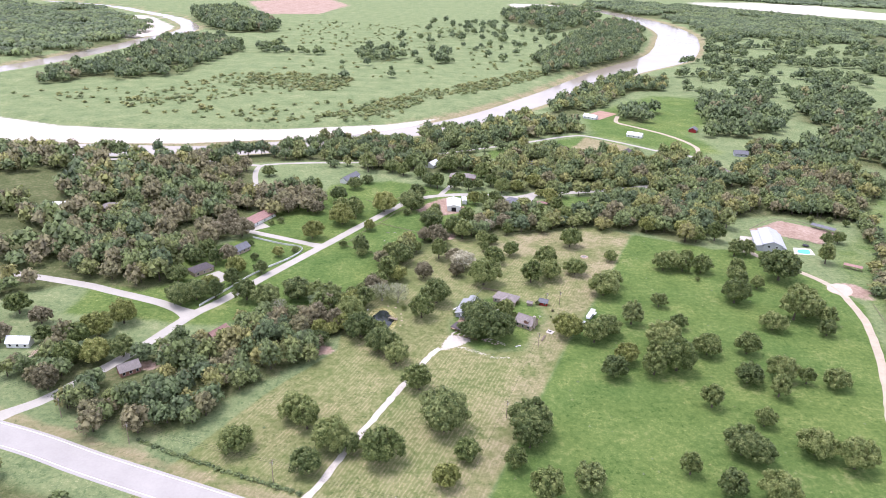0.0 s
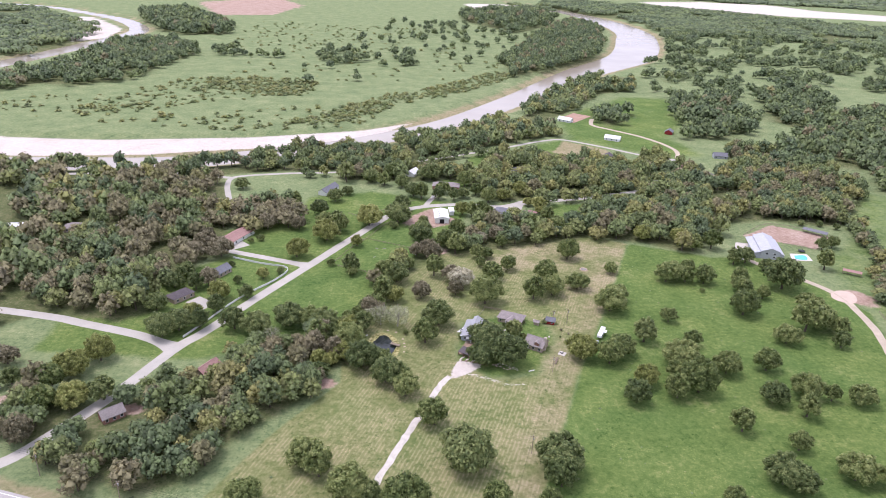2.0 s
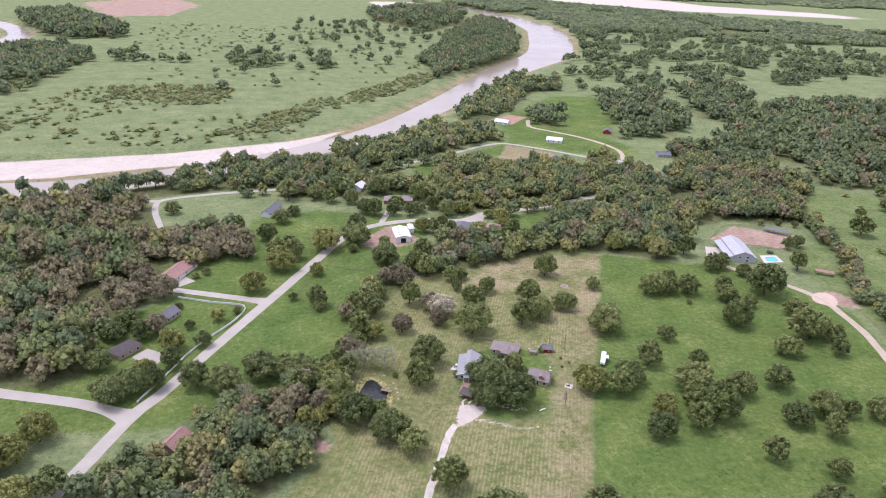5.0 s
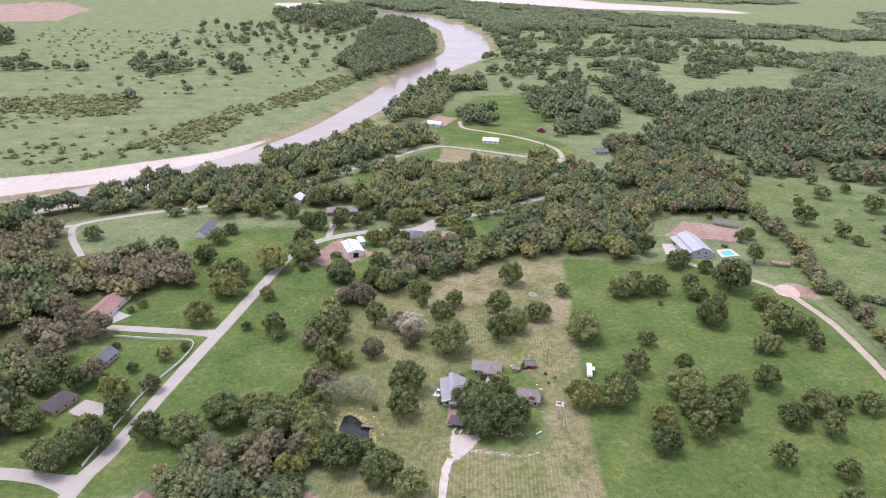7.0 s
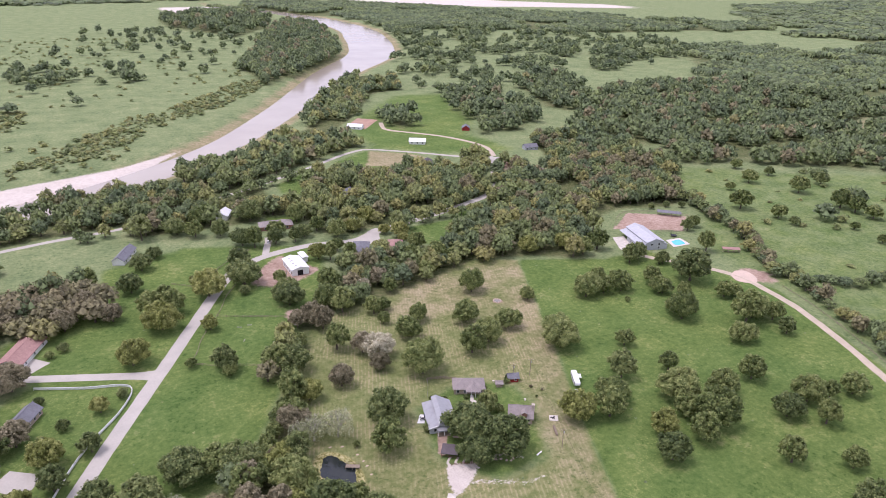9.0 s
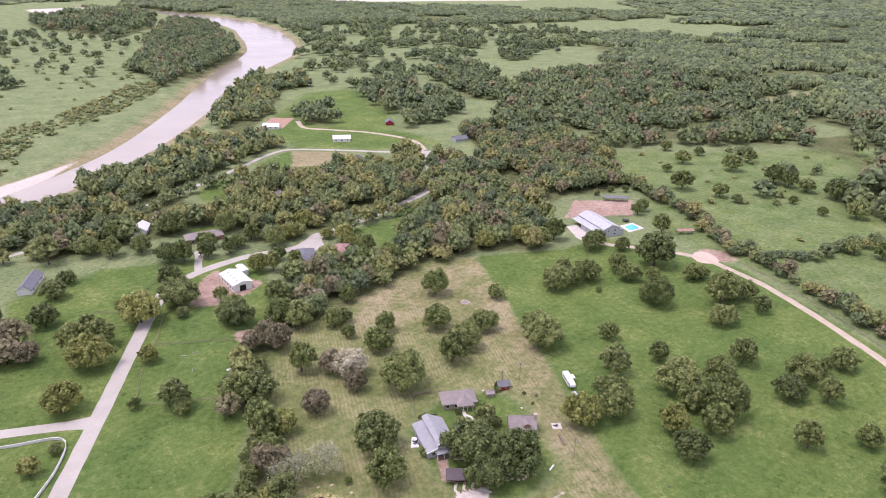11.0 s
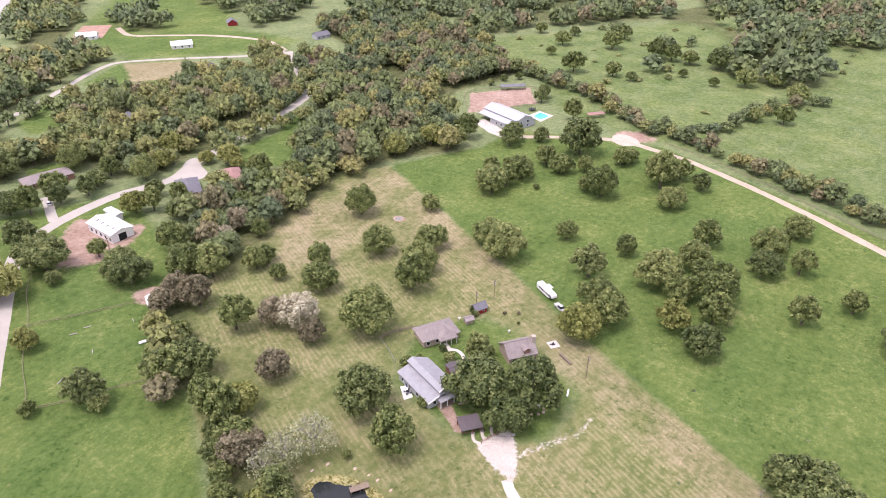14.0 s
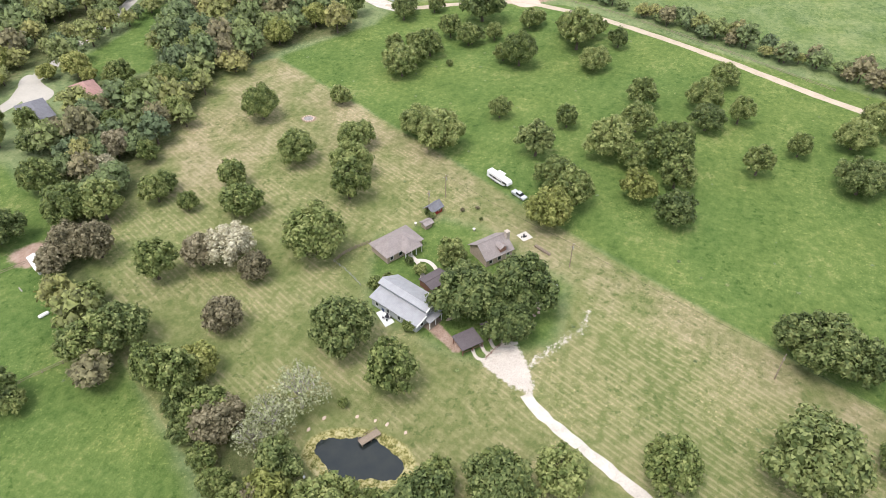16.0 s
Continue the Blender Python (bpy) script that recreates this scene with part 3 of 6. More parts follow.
def box(bm, x0, y0, z0, x1, y1, z1, m=None):
    vs = [bm.verts.new(v) for v in ((x0, y0, z0), (x1, y0, z0), (x1, y1, z0), (x0, y1, z0), (x0, y0, z1), (x1, y0, z1), (x1, y1, z1), (x0, y1, z1))]
    for f in ((0, 3, 2, 1), (4, 5, 6, 7), (0, 1, 5, 4), (1, 2, 6, 5), (2, 3, 7, 6), (3, 0, 4, 7)):
        bm.faces.new([vs[i] for i in f])
    if m:
        bmesh.ops.transform(bm, matrix=m, verts=vs)
    return vs


def slab(bm, pts, thick):
    """A sheet through the points (in order), given some thickness downwards."""
    top = [bm.verts.new(p) for p in pts]
    low = [bm.verts.new((p[0], p[1], p[2] - thick)) for p in pts]
    bm.faces.new(top)
    bm.faces.new(low[::-1])
    for i in range(len(pts)):
        j = (i + 1) % len(pts)
        bm.faces.new((top[j], top[i], low[i], low[j]))


def rod(bm, a, b, r0, r1=None, n=8):
    a, b = Vector(a), Vector(b)
    r1 = r0 if r1 is None else r1
    q = (b - a).to_track_quat("Z", "Y")
    ra = [bm.verts.new(a + q @ Vector((r0 * math.cos(i * math.tau / n), r0 * math.sin(i * math.tau / n), 0))) for i in range(n)]
    rb = [bm.verts.new(b + q @ Vector((r1 * math.cos(i * math.tau / n), r1 * math.sin(i * math.tau / n), 0))) for i in range(n)]
    for i in range(n):
        bm.faces.new((ra[i], ra[(i + 1) % n], rb[(i + 1) % n], rb[i]))
    bm.faces.new(ra[::-1])
    bm.faces.new(rb)


ROADS = []


def ribbon(name, pts, width, z, mat, label, category="road", wobble=0.0, step=5.0, flare=0.0):
    """A road with a real edge, laid along a smooth line."""
    line = chain(pts, step)
    ROADS.append((line, width))
    bm = bmesh.new()
    rng = random.Random(len(line))
    rings = []
    for i, p in enumerate(line):
        d = (line[min(i + 1, len(line) - 1)] - line[max(i - 1, 0)]).normalized()
        s = Vector((-d.y, d.x))
        end = min(i, len(line) - 1 - i)
        w = width / 2 + (flare * max(0, 1 - end / 2.5) ** 2)
        a, b = p + s * (w + rng.uniform(-wobble, wobble)), p - s * (w + rng.uniform(-wobble, wobble))
        rings.append([bm.verts.new((q.x, q.y, h)) for q, h in ((a + s * 0.25, -0.05), (a, z), (p, z + 0.04), (b, z), (b - s * 0.25, -0.05))])
    for a, b in zip(rings, rings[1:]):
        for j in range(4):
            bm.faces.new((a[j + 1], a[j], b[j], b[j + 1]))
    ob = part(name, bm, mat)
    return tagged(ob, label, category, kind="structure")


def patch(name, pts, z, mat, label, category, thick=0.1, smooth=True):
    """A flat sheet with a curved outline."""
    line = chain(pts + pts[:1], 1.5)[:-1] if smooth else [Vector(p) for p in pts]
    bm = bmesh.new()
    slab(bm, [(p.x, p.y, z) for p in line], thick)
    bmesh.ops.triangulate(bm, faces=[f for f in bm.faces if len(f.verts) > 4])
    bmesh.ops.recalc_face_normals(bm, faces=bm.faces)
    return tagged(part(name, bm, mat), label, category, kind="structure")


# ---------------------------------------------------------------- water
bm = bmesh.new()
rings = []
for i, p in enumerate(RIVER):
    d = (RIVER[min(i + 1, len(RIVER) - 1)] - RIVER[max(i - 1, 0)]).normalized()
    s = Vector((-d.y, d.x)) * (float(half_width(i / (len(RIVER) - 1))) + 14)
    rings.append([bm.verts.new((q.x, q.y, WATER_Z)) for q in (p + s, p, p - s)])
for a, b in zip(rings, rings[1:]):
    for j in range(2):
        bm.faces.new((a[j + 1], a[j], b[j], b[j + 1]))
tagged(part("water", bm, WATER), "wide muddy brown river with pale sheen", "river", kind="structure")
patch("water", [(-34, 346), (-26, 346), (-20, 337), (-18.5, 328), (-21, 321), (-27, 318), (-33, 320.5), (-37, 332)], -0.72, PONDWATER, "small dark pond with mats of algae", "pond")

# ---------------------------------------------------------------- roads
ribbon("road", [(-330, 275), (-250, 253), (-170, 229), (-130, 213.5), (-85, 197), (-20, 173), (60, 143), (220, 82), (420, 5)], 13.5, 0.10, HIGHWAY, "pale asphalt highway with white edge lines")
for off in (-5.4, 5.4):
    ribbon("road_line", [(-330 + off * .3, 275 + off), (-250 + off * .3, 253 + off), (-170 + off * .33, 229 + off * .95), (-130 + off * .35, 213.5 + off * .94), (-85 + off * .35, 197 + off * .94), (-20 + off * .36, 173 + off * .93), (60 + off * .36, 143 + off * .93), (220 + off * .36, 82 + off * .93), (420 + off * .36, 5 + off * .93)], 0.25, 0.16, LINE, "white painted edge line on the highway", "road marking")
ribbon("road", [(-186, 238), (-178, 246), (-167, 258), (-148, 292), (-131, 332), (-120, 349), (-102, 383), (-76, 429), (-56, 465), (-27, 516), (-14, 530), (4, 539), (33, 543), (60, 538), (80, 546), (124, 557), (160, 568), (190, 580), (203, 594), (235, 639), (256, 673)], 6.0, 0.08, ASPHALT, "pale worn asphalt country lane", wobble=0.15, flare=2.5)
ribbon("road", [(-76, 429), (-101, 440), (-126, 451), (-150, 462)], 5.2, 0.06, ASPHALT, "pale asphalt side lane", flare=2.0)
ribbon("road", [(-131, 332), (-152, 345), (-185, 358), (-206, 366), (-260, 380), (-330, 395)], 6.0, 0.06, ASPHALT, "pale asphalt side lane under trees", flare=3.0)
ribbon("road", [(-150, 552), (-158, 582), (-160, 606), (-148, 615), (-114, 622), (-70, 627), (-42, 640), (0, 662), (47, 688), (86, 710), (125, 736), (145, 746), (161, 747), (194, 721), (230, 687), (256, 674)], 4.2, 0.06, ASPHALT, "pale riverside lane along the trees", wobble=0.2)
ribbon("road", [(-158, 608), (-220, 622), (-330, 615)], 5.0, 0.05, ASPHALT, "pale lane along the river trees")
ribbon("road", [(218, 849), (210, 817), (227, 794), (248, 768), (264, 735), (268, 705), (258, 676)], 4.6, 0.05, DIRTROAD, "pale gravel lane to a red barn", wobble=0.3)
ribbon("road", [(170, 130), (182, 200), (192, 232), (217, 282), (236, 328), (243, 356), (244, 386), (230, 412), (216, 432), (214, 446)], 4.2, 0.05, DIRTROAD, "tan dirt farm track beside the pasture", wobble=0.3)
ribbon("road", [(-66, 170), (-45, 199), (-34, 225), (-16, 266), (-8, 283), (-1, 298), (3.5, 303.5)], 2.7, 0.05, GRAVEL, "white gravel driveway through mown grass", "driveway", wobble=0.35, step=2.5)


# ---------------------------------------------------------------- buildings
CLEAR = [(60, 541, 8), (70, 534, 9), (20, 575, 12)]


def windows(e, spots, mat=None):
    """Windows as x, y, z, facing in degrees, width, height: a frame with a pane."""
    for x, y, z, a, w, h in spots:
        bm = bmesh.new()
        m = pose(x, y, z, 0, 0, a)
        for x0, z0, x1, z1 in ((-w / 2 - .1, -h / 2 - .1, w / 2 + .1, -h / 2), (-w / 2 - .1, h / 2, w / 2 + .1, h / 2 + .1), (-w / 2 - .1, -h / 2, -w / 2, h / 2), (w / 2, -h / 2, w / 2 + .1, h / 2)):
            box(bm, x0, -0.08, z0, x1, 0.02, z1, m)
        f = part("window", bm, WHITE, e)
        bm = bmesh.new()
        box(bm, -w / 2, -0.04, -h / 2, w / 2, 0.02, h / 2, m)
        part("pane", bm, mat or GLASS, f)


def building(name, x, y, deg, L, W, wall, rise, wall_mat, roof_mat, label, style="gable", over=0.5, openings=(), category="house", clear=None, extra=None):
    """A house or barn: body with its gables, a roof of slabs, openings. L runs along local x, the ridge too."""
    e = thing(name, pose(x, y, 0, 0, 0, deg), label, category)
    CLEAR.append((x, y, clear or max(L, W) * 0.62 + 3))
    a, b = L / 2, W / 2
    bm = bmesh.new()
    box(bm, -a, -b, -0.2, a, b, wall)
    if style == "gable":
        for s in (-1, 1):
            v = [bm.verts.new(p) for p in ((s * a, -b, wall), (s * a, b, wall), (s * a, 0, wall + rise), (s * (a - .25), -b, wall), (s * (a - .25), b, wall), (s * (a - .25), 0, wall + rise))]
            for f in ((0, 1, 2), (3, 5, 4), (0, 2, 5, 3), (1, 4, 5, 2)):
                bm.faces.new([v[i] for i in f])
        bmesh.ops.recalc_face_normals(bm, faces=bm.faces)
    part("wall", bm, wall_mat, e)
    k = rise / b
    t = 0.22
    if style == "gable":
        for s in (-1, 1):
            bm = bmesh.new()
            ed = -over * k
            slab(bm, [(-a - over, s * (b + over), wall + ed + t), (a + over, s * (b + over), wall + ed + t), (a + over, 0, wall + rise + t), (-a - over, 0, wall + rise + t)], t)
            bmesh.ops.recalc_face_normals(bm, faces=bm.faces)
            part("roof", bm, roof_mat, e)
        bm = bmesh.new()
        rod(bm, (-a - over, 0, wall + rise + t + .02), (a + over, 0, wall + rise + t + .02), 0.14, n=6)
        part("ridge_cap", bm, roof_mat, e)
    elif style == "hip":
        o, ri = over, max(a - b, 0.3)
        bm = bmesh.new()
        z0, z1 = wall + t - 0.15, wall + rise + t
        c = [bm.verts.new(p) for p in ((-a - o, -b - o, z0), (a + o, -b - o, z0), (a + o, b + o, z0), (-a - o, b + o, z0), (-ri, 0, z1), (ri, 0, z1))]
        for f in ((0, 1, 5, 4), (1, 2, 5), (2, 3, 4, 5), (3, 0, 4), (3, 2, 1, 0)):
            bm.faces.new([c[i] for i in f])
        part("roof", bm, roof_mat, e)
    windows(e, openings)
    return e


def row_windows(L, W, z, n, w=1.1, h=1.3, sides=(-1, 1)):
    out = []
    for s in sides:
        for i in range(n):
            out.append((-L / 2 + (i + .5) * L / n, s * W / 2, z, 0 if s < 0 else 180, w, h))
    return out


# main house: grey metal roof raised along its middle
h1 = building("farmhouse", 19.2, 343.0, 72.6, 16.4, 10.8, 3.0, 1.3, SIDING, ROOF_GREY, "two-storey grey farmhouse with a raised metal roof", openings=row_windows(16.4, 10.8, 1.5, 4))
bm = bmesh.new()
sides = [[bm.verts.new((x, y, z)) for y, z in ((1.5, 2.9), (1.5, 5.55), (0.0, 6.0), (-5.4, 3.1), (-5.4, 2.9))] for x in (-8.3, 8.3)]
bm.faces.new(sides[0][::-1])
bm.faces.new(sides[1])
for i in range(5):
    bm.faces.new((sides[0][i], sides[0][(i + 1) % 5], sides[1][(i + 1) % 5], sides[1][i]))
bmesh.ops.recalc_face_normals(bm, faces=bm.faces)
part("upper_wall", bm, SIDING, h1)
for y0, z0 in ((2.0, 5.5), (-6.1, 2.98)):
    bm = bmesh.new()
    slab(bm, [(-8.9, y0, z0), (8.9, y0, z0), (8.9, 0, 6.25), (-8.9, 0, 6.25)], 0.2)
    bmesh.ops.recalc_face_normals(bm, faces=bm.faces)
    part("upper_roof", bm, ROOF_GREY, h1)
bm = bmesh.new()
rod(bm, (-8.9, 0, 6.27), (8.9, 0, 6.27), 0.13, n=6)
part("ridge_cap", bm, ROOF_GREY, h1)
bm = bmesh.new()
slab(bm, [(-10.6, -2.6, 2.75), (-8.2, -2.6, 3.2), (-8.2, 2.6, 3.2), (-10.6, 2.6, 2.75)], 0.15)
bmesh.ops.recalc_face_normals(bm, faces=bm.faces)
part("porch_roof", bm, ROOF_GREY, h1)
bm = bmesh.new()
box(bm, -10.5, -2.6, -0.1, -8.2, 2.6, 0.25)
part("porch_floor", bm, WOOD, h1)
for s in (-2.4, 0, 2.4):
    bm = bmesh.new()
    box(bm, -10.5, s - .1, 0.25, -10.3, s + .1, 2.7)
    part("porch_post", bm, WHITE, h1)
for y0, z0, y1, z1 in ((6.0, 3.02, 1.9, 4.1), (2.05, 5.5, 0, 6.29), (-6.15, 3.0, 0, 6.29)):
    bm = bmesh.new()
    slab(bm, [(-9.05, y0, z0), (-8.75, y0, z0), (-8.75, y1, z1), (-9.05, y1, z1)], 0.34)
    bmesh.ops.recalc_face_normals(bm, faces=bm.faces)
    part("gable_trim", bm, WHITE, h1)
windows(h1, [(-8.3, 0, 4.5, -90, 1.0, 1.3), (-8.2, -3.2, 1.6, -90, 1.0, 1.3), (-8.2, 3.2, 1.6, -90, 1.0, 1.3)])
h2 = building("farmhouse", 41, 356.6, -27, 13.0, 8.0, 2.7, 2.4, TANWALL, ROOF_BROWN, "single-storey brick house with a brown hipped shingle roof", "hip", 0.6, row_windows(13, 8, 1.5, 4))
bm = bmesh.new()
c = [bm.verts.new(p) for p in ((-1.6, -6.6, 2.78), (5.0, -6.6, 2.78), (5.0, 0, 2.9), (-1.6, 0, 2.9), (1.7, -3.4, 5.0), (1.7, 0.4, 5.05))]
for f in ((0, 1, 4), (1, 2, 5, 4), (3, 0, 4, 5), (3, 2, 1, 0), (2, 3, 5)):
    bm.faces.new([c[i] for i in f])
part("porch_roof", bm, ROOF_BROWN, h2)
for px in (-1.3, 0.9, 2.6, 4.7):
    bm = bmesh.new()
    box(bm, px - .1, -6.3, 0, px + .1, -6.1, 2.8)
    part("porch_post", bm, WHITE, h2)
h3 = building("farmhouse", 49.6, 329.4, -34, 9.5, 8.4, 2.9, 2.9, TANWALL, ROOF_BROWN, "brick house with a brown gabled roof and stone chimney", "gable", 0.5, row_windows(9.5, 8.4, 1.5, 3))
bm = bmesh.new()
box(bm, 4.3, -1.6, 0, 5.5, -0.4, 7.2)
box(bm, 4.2, -1.7, 7.2, 5.6, -0.3, 7.4)
part("chimney", bm, varied("pale_stone", (0.5, 0.43, 0.36), 0.9, spread=0.35, fine=5), h3)
bm = bmesh.new()
box(bm, 0.4, -4.0, 3.2, 2.6, -2.0, 4.9)
part("dormer", bm, BRICK, h3)
bm = bmesh.new()
slab(bm, [(0.1, -4.4, 4.7), (1.5, -4.4, 5.5), (1.5, -1.2, 5.5), (0.1, -1.2, 4.7)], 0.15)
slab(bm, [(1.5, -4.4, 5.5), (2.9, -4.4, 4.7), (2.9, -1.2, 4.7), (1.5, -1.2, 5.5)], 0.15)
part("dormer_roof", bm, ROOF_BROWN, h3)


def open_shed(name, x, y, deg, L, W, h, roof_mat, post_mat, label, category, posts=4, rise=0.5):
    """A roof on posts with rails between them."""
    e = thing(name, pose(x, y, 0, 0, 0, deg), label, category)
    bm = bmesh.new()
    slab(bm, [(-L / 2, -W / 2, h), (L / 2, -W / 2, h), (L / 2, W / 2, h + rise), (-L / 2, W / 2, h + rise)], 0.18)
    bmesh.ops.recalc_face_normals(bm, faces=bm.faces)
    part("roof", bm, roof_mat, e)
    for s, hh in ((-1, h), (1, h + rise)):
        for i in range(posts):
            px = -L / 2 + .3 + i * (L - .6) / (posts - 1)
            bm = bmesh.new()
            box(bm, px - .1, s * (W / 2 - .3) - .1, -0.1, px + .1, s * (W / 2 - .3) + .1, hh - 0.1)
            part("post", bm, post_mat, e)
    bm = bmesh.new()
    box(bm, -L / 2 + .3, -W / 2 + .22, 0.9, L / 2 - .3, -W / 2 + .32, 1.05)
    part("rail", bm, post_mat, e)
    return e


open_shed("carport", 12.8, 322.6, -37, 6.5, 5.4, 2.2, ROOF_DARK, REDWOOD, "low dark-roofed carport on red-brown posts", "carport", 3)
open_shed("carport", 20.2, 317.4, -37, 7.5, 4.6, 2.3, ROOF_DARK, REDWOOD, "dark-roofed lean-to on red-brown posts", "carport", 4)
building("garage", 30.6, 339.4, -28, 7.0, 5.4, 2.3, 0.5, REDWOOD, ROOF_DARK, "small dark-roofed outbuilding beside the path", "gable", 0.3, category="garage", clear=4)
building("shed", 62, 353.5, -20, 4.6, 3.2, 2.2, 1.3, REDPAINT, ROOF_SLATE, "small red barn-style shed with a grey roof", openings=[(1, -1.6, 1.3, 0, .8, .9), (2.3, 0, 1.2, 90, .9, 1.0)], category="shed", clear=4)
building("shed", 54.2, 352.5, -27, 2.6, 2.2, 1.8, 0.5, TANWALL, ROOF_BROWN, "tiny brown-roofed pump house beside the lawn", category="shed", clear=3)
wb = building("barn", 13, 511.5, 90, 18.5, 10, 4.0, 1.3, WHITE, ROOF_WHITE, "white sheet-metal barn with dark openings on bare earth", category="barn", openings=[(-8 + 3.6 * i, 5.0, 1.6, 180, 1.3, 1.6) for i in range(5)])
# closed panel on the wall; the shade of the inside is its dark colour
bm = bmesh.new()
box(bm, -9.32, -1.6, 0, -9.2, 1.8, 3.2)
part("doorway", bm, DARK, wb, "dark panel painted as the shade inside an open doorway")
for i in range(4):
    bm = bmesh.new()
    k = 1.3 / 5
    slab(bm, [(-6.5 + 4 * i, 2.6, 4.0 + (5 - 2.6) * k + .27), (-5.9 + 4 * i, 2.6, 4.0 + (5 - 2.6) * k + .27), (-5.9 + 4 * i, 1.2, 4.0 + (5 - 1.2) * k + .27), (-6.5 + 4 * i, 1.2, 4.0 + (5 - 1.2) * k + .27)], 0.05)
    bmesh.ops.recalc_face_normals(bm, faces=bm.faces)
    part("skylight", bm, DARK, wb, "dark roof skylight")
building("shed", 21.5, 523.5, 90, 9, 3.2, 3.0, 0.3, WHITE, ROOF_WHITE, "low white metal annex beside the barn", category="shed", clear=4)
b2 = building("barn", 233, 451, 74.5, 29, 12, 5.4, 2.2, SIDING, ROOF_PALE, "large grey metal barn with lean-to sides", category="barn", clear=23)
for s in (1, -1):
    w_ = 5.0 if s > 0 else 3.0
    bm = bmesh.new()
    slab(bm, [(-14.5, s * 5.9, 4.7), (14.5, s * 5.9, 4.7), (14.5, s * (6 + w_), 3.5), (-14.5, s * (6 + w_), 3.5)], 0.18)
    bmesh.ops.recalc_face_normals(bm, faces=bm.faces)
    part("lean_to_roof", bm, ROOF_PALE, b2)
    bm = bmesh.new()
    y0, y1 = sorted((s * 6.02, s * (5.6 + w_)))
    box(bm, -14.2, y0, -0.2, 4.0 if s > 0 else 14.2, y1, 3.5)
    part("lean_to_wall", bm, SIDING, b2)
windows(b2, [(-14.5, -2.5, 3.8, -90, 1.4, 1.2), (-14.5, 2.5, 3.8, -90, 1.4, 1.2), (-14.5, -2.5, 1.5, -90, 1.4, 1.2)] + [(-10 + 4 * i, 10.6, 1.6, 180, 1.2, 1.3) for i in range(3)])
building("shed", 149, 493, 30, 4.0, 3.0, 2.2, 0.8, SIDING, ROOF_SLATE, "small grey garden shed among trees", category="shed", clear=4)
building("shed", -7.5, 449.5, 65, 7, 3.0, 2.2, 0.4, WHITE, ROOF_WHITE, "small white open shed in the paddock", category="shed", clear=6)
for x, y, deg, L, W, wm, rm, label, style in (
    (79, 514, 62, 15, 9, BRICK, ROOF_SALMON, "red-brick house with a salmon shingle roof", "hip"),
    (-129, 474, 65, 25, 11, WHITE, ROOF_SALMON, "white house with a salmon shingle roof", "gable"),
    (-143, 386, 50, 13, 8, TANWALL, ROOF_DARK, "low house with a dark shingle roof among trees", "hip"),
    (-127.5, 418, 60, 11, 7, TANWALL, ROOF_SLATE, "small house with a grey shingle roof", "gable"),
    (-75, 573, 65, 21, 7, WHITE, ROOF_SLATE, "long white shed-like house with a dark roof", "gable"),
    (22, 584, -10, 22, 10, BRICK, ROOF_BROWN, "long brick ranch house with a brown roof", "hip"),
    (214, 749, -30, 16, 9, WHITE, ROOF_WHITE, "white-roofed house on a lawn", "gable"),
    (288, 780, 60, 10, 8, REDPAINT, ROOF_SLATE, "red barn beside a gravel lane", "gable"),
    (182, 834, -40, 16, 8, WHITE, ROOF_WHITE, "white-roofed farm shed by a brown field", "gable"),
    (304, 683, -10, 13, 8, SIDING, ROOF_SLATE, "grey-blue house at the wood's edge", "gable"),
    (187, 676, 60, 12, 9, WHITE, ROOF_DARK, "white house with a dark steep roof", "gable"),
    (258, 645, 20, 15, 9, TANWALL, ROOF_SALMON, "house with a pinkish roof in a clearing", "hip"),
    (262, 615, 20, 12, 9, TANWALL, ROOF_BROWN, "brown-roofed house in a clearing", "hip"),
    (90, 628, 30, 12, 8, WHITE, ROOF_SLATE, "white house with a grey roof among trees", "gable"),
    (-5, 620, 65, 13, 8, WHITE, ROOF_WHITE, "white-roofed house hidden among trees", "gable"),
    (-110, 310, 60, 11, 7, TANWALL, ROOF_SALMON, "small house with an orange-brown roof under trees", "gable"),
    (58, 520, 62, 17, 10, TANWALL, ROOF_SLATE, "large grey-roofed house beside a turning drive", "hip"),
    (-277, 490, 10, 15, 8, WHITE, ROOF_WHITE, "white-roofed house among brown trees", "gable"),
    (-241, 490, 10, 14, 9, TANWALL, ROOF_BROWN, "low brown-roofed house among brown trees", "hip"),
    (-208, 488, 30, 13, 8, TANWALL, ROOF_SLATE, "grey-roofed house under brown trees", "gable"),
    (-142, 277, 40, 9, 6, BRICK, ROOF_BROWN, "small brown-roofed house by the lane", "gable"),
    (-204, 298, 0, 11, 5, WHITE, ROOF_WHITE, "white metal storage shed on the lawn", "gable"),
):
    building("house", x, y, deg, L, W, 2.8, 2.4, wm, rm, label, style, 0.5, row_windows(L, W, 1.5, 3))


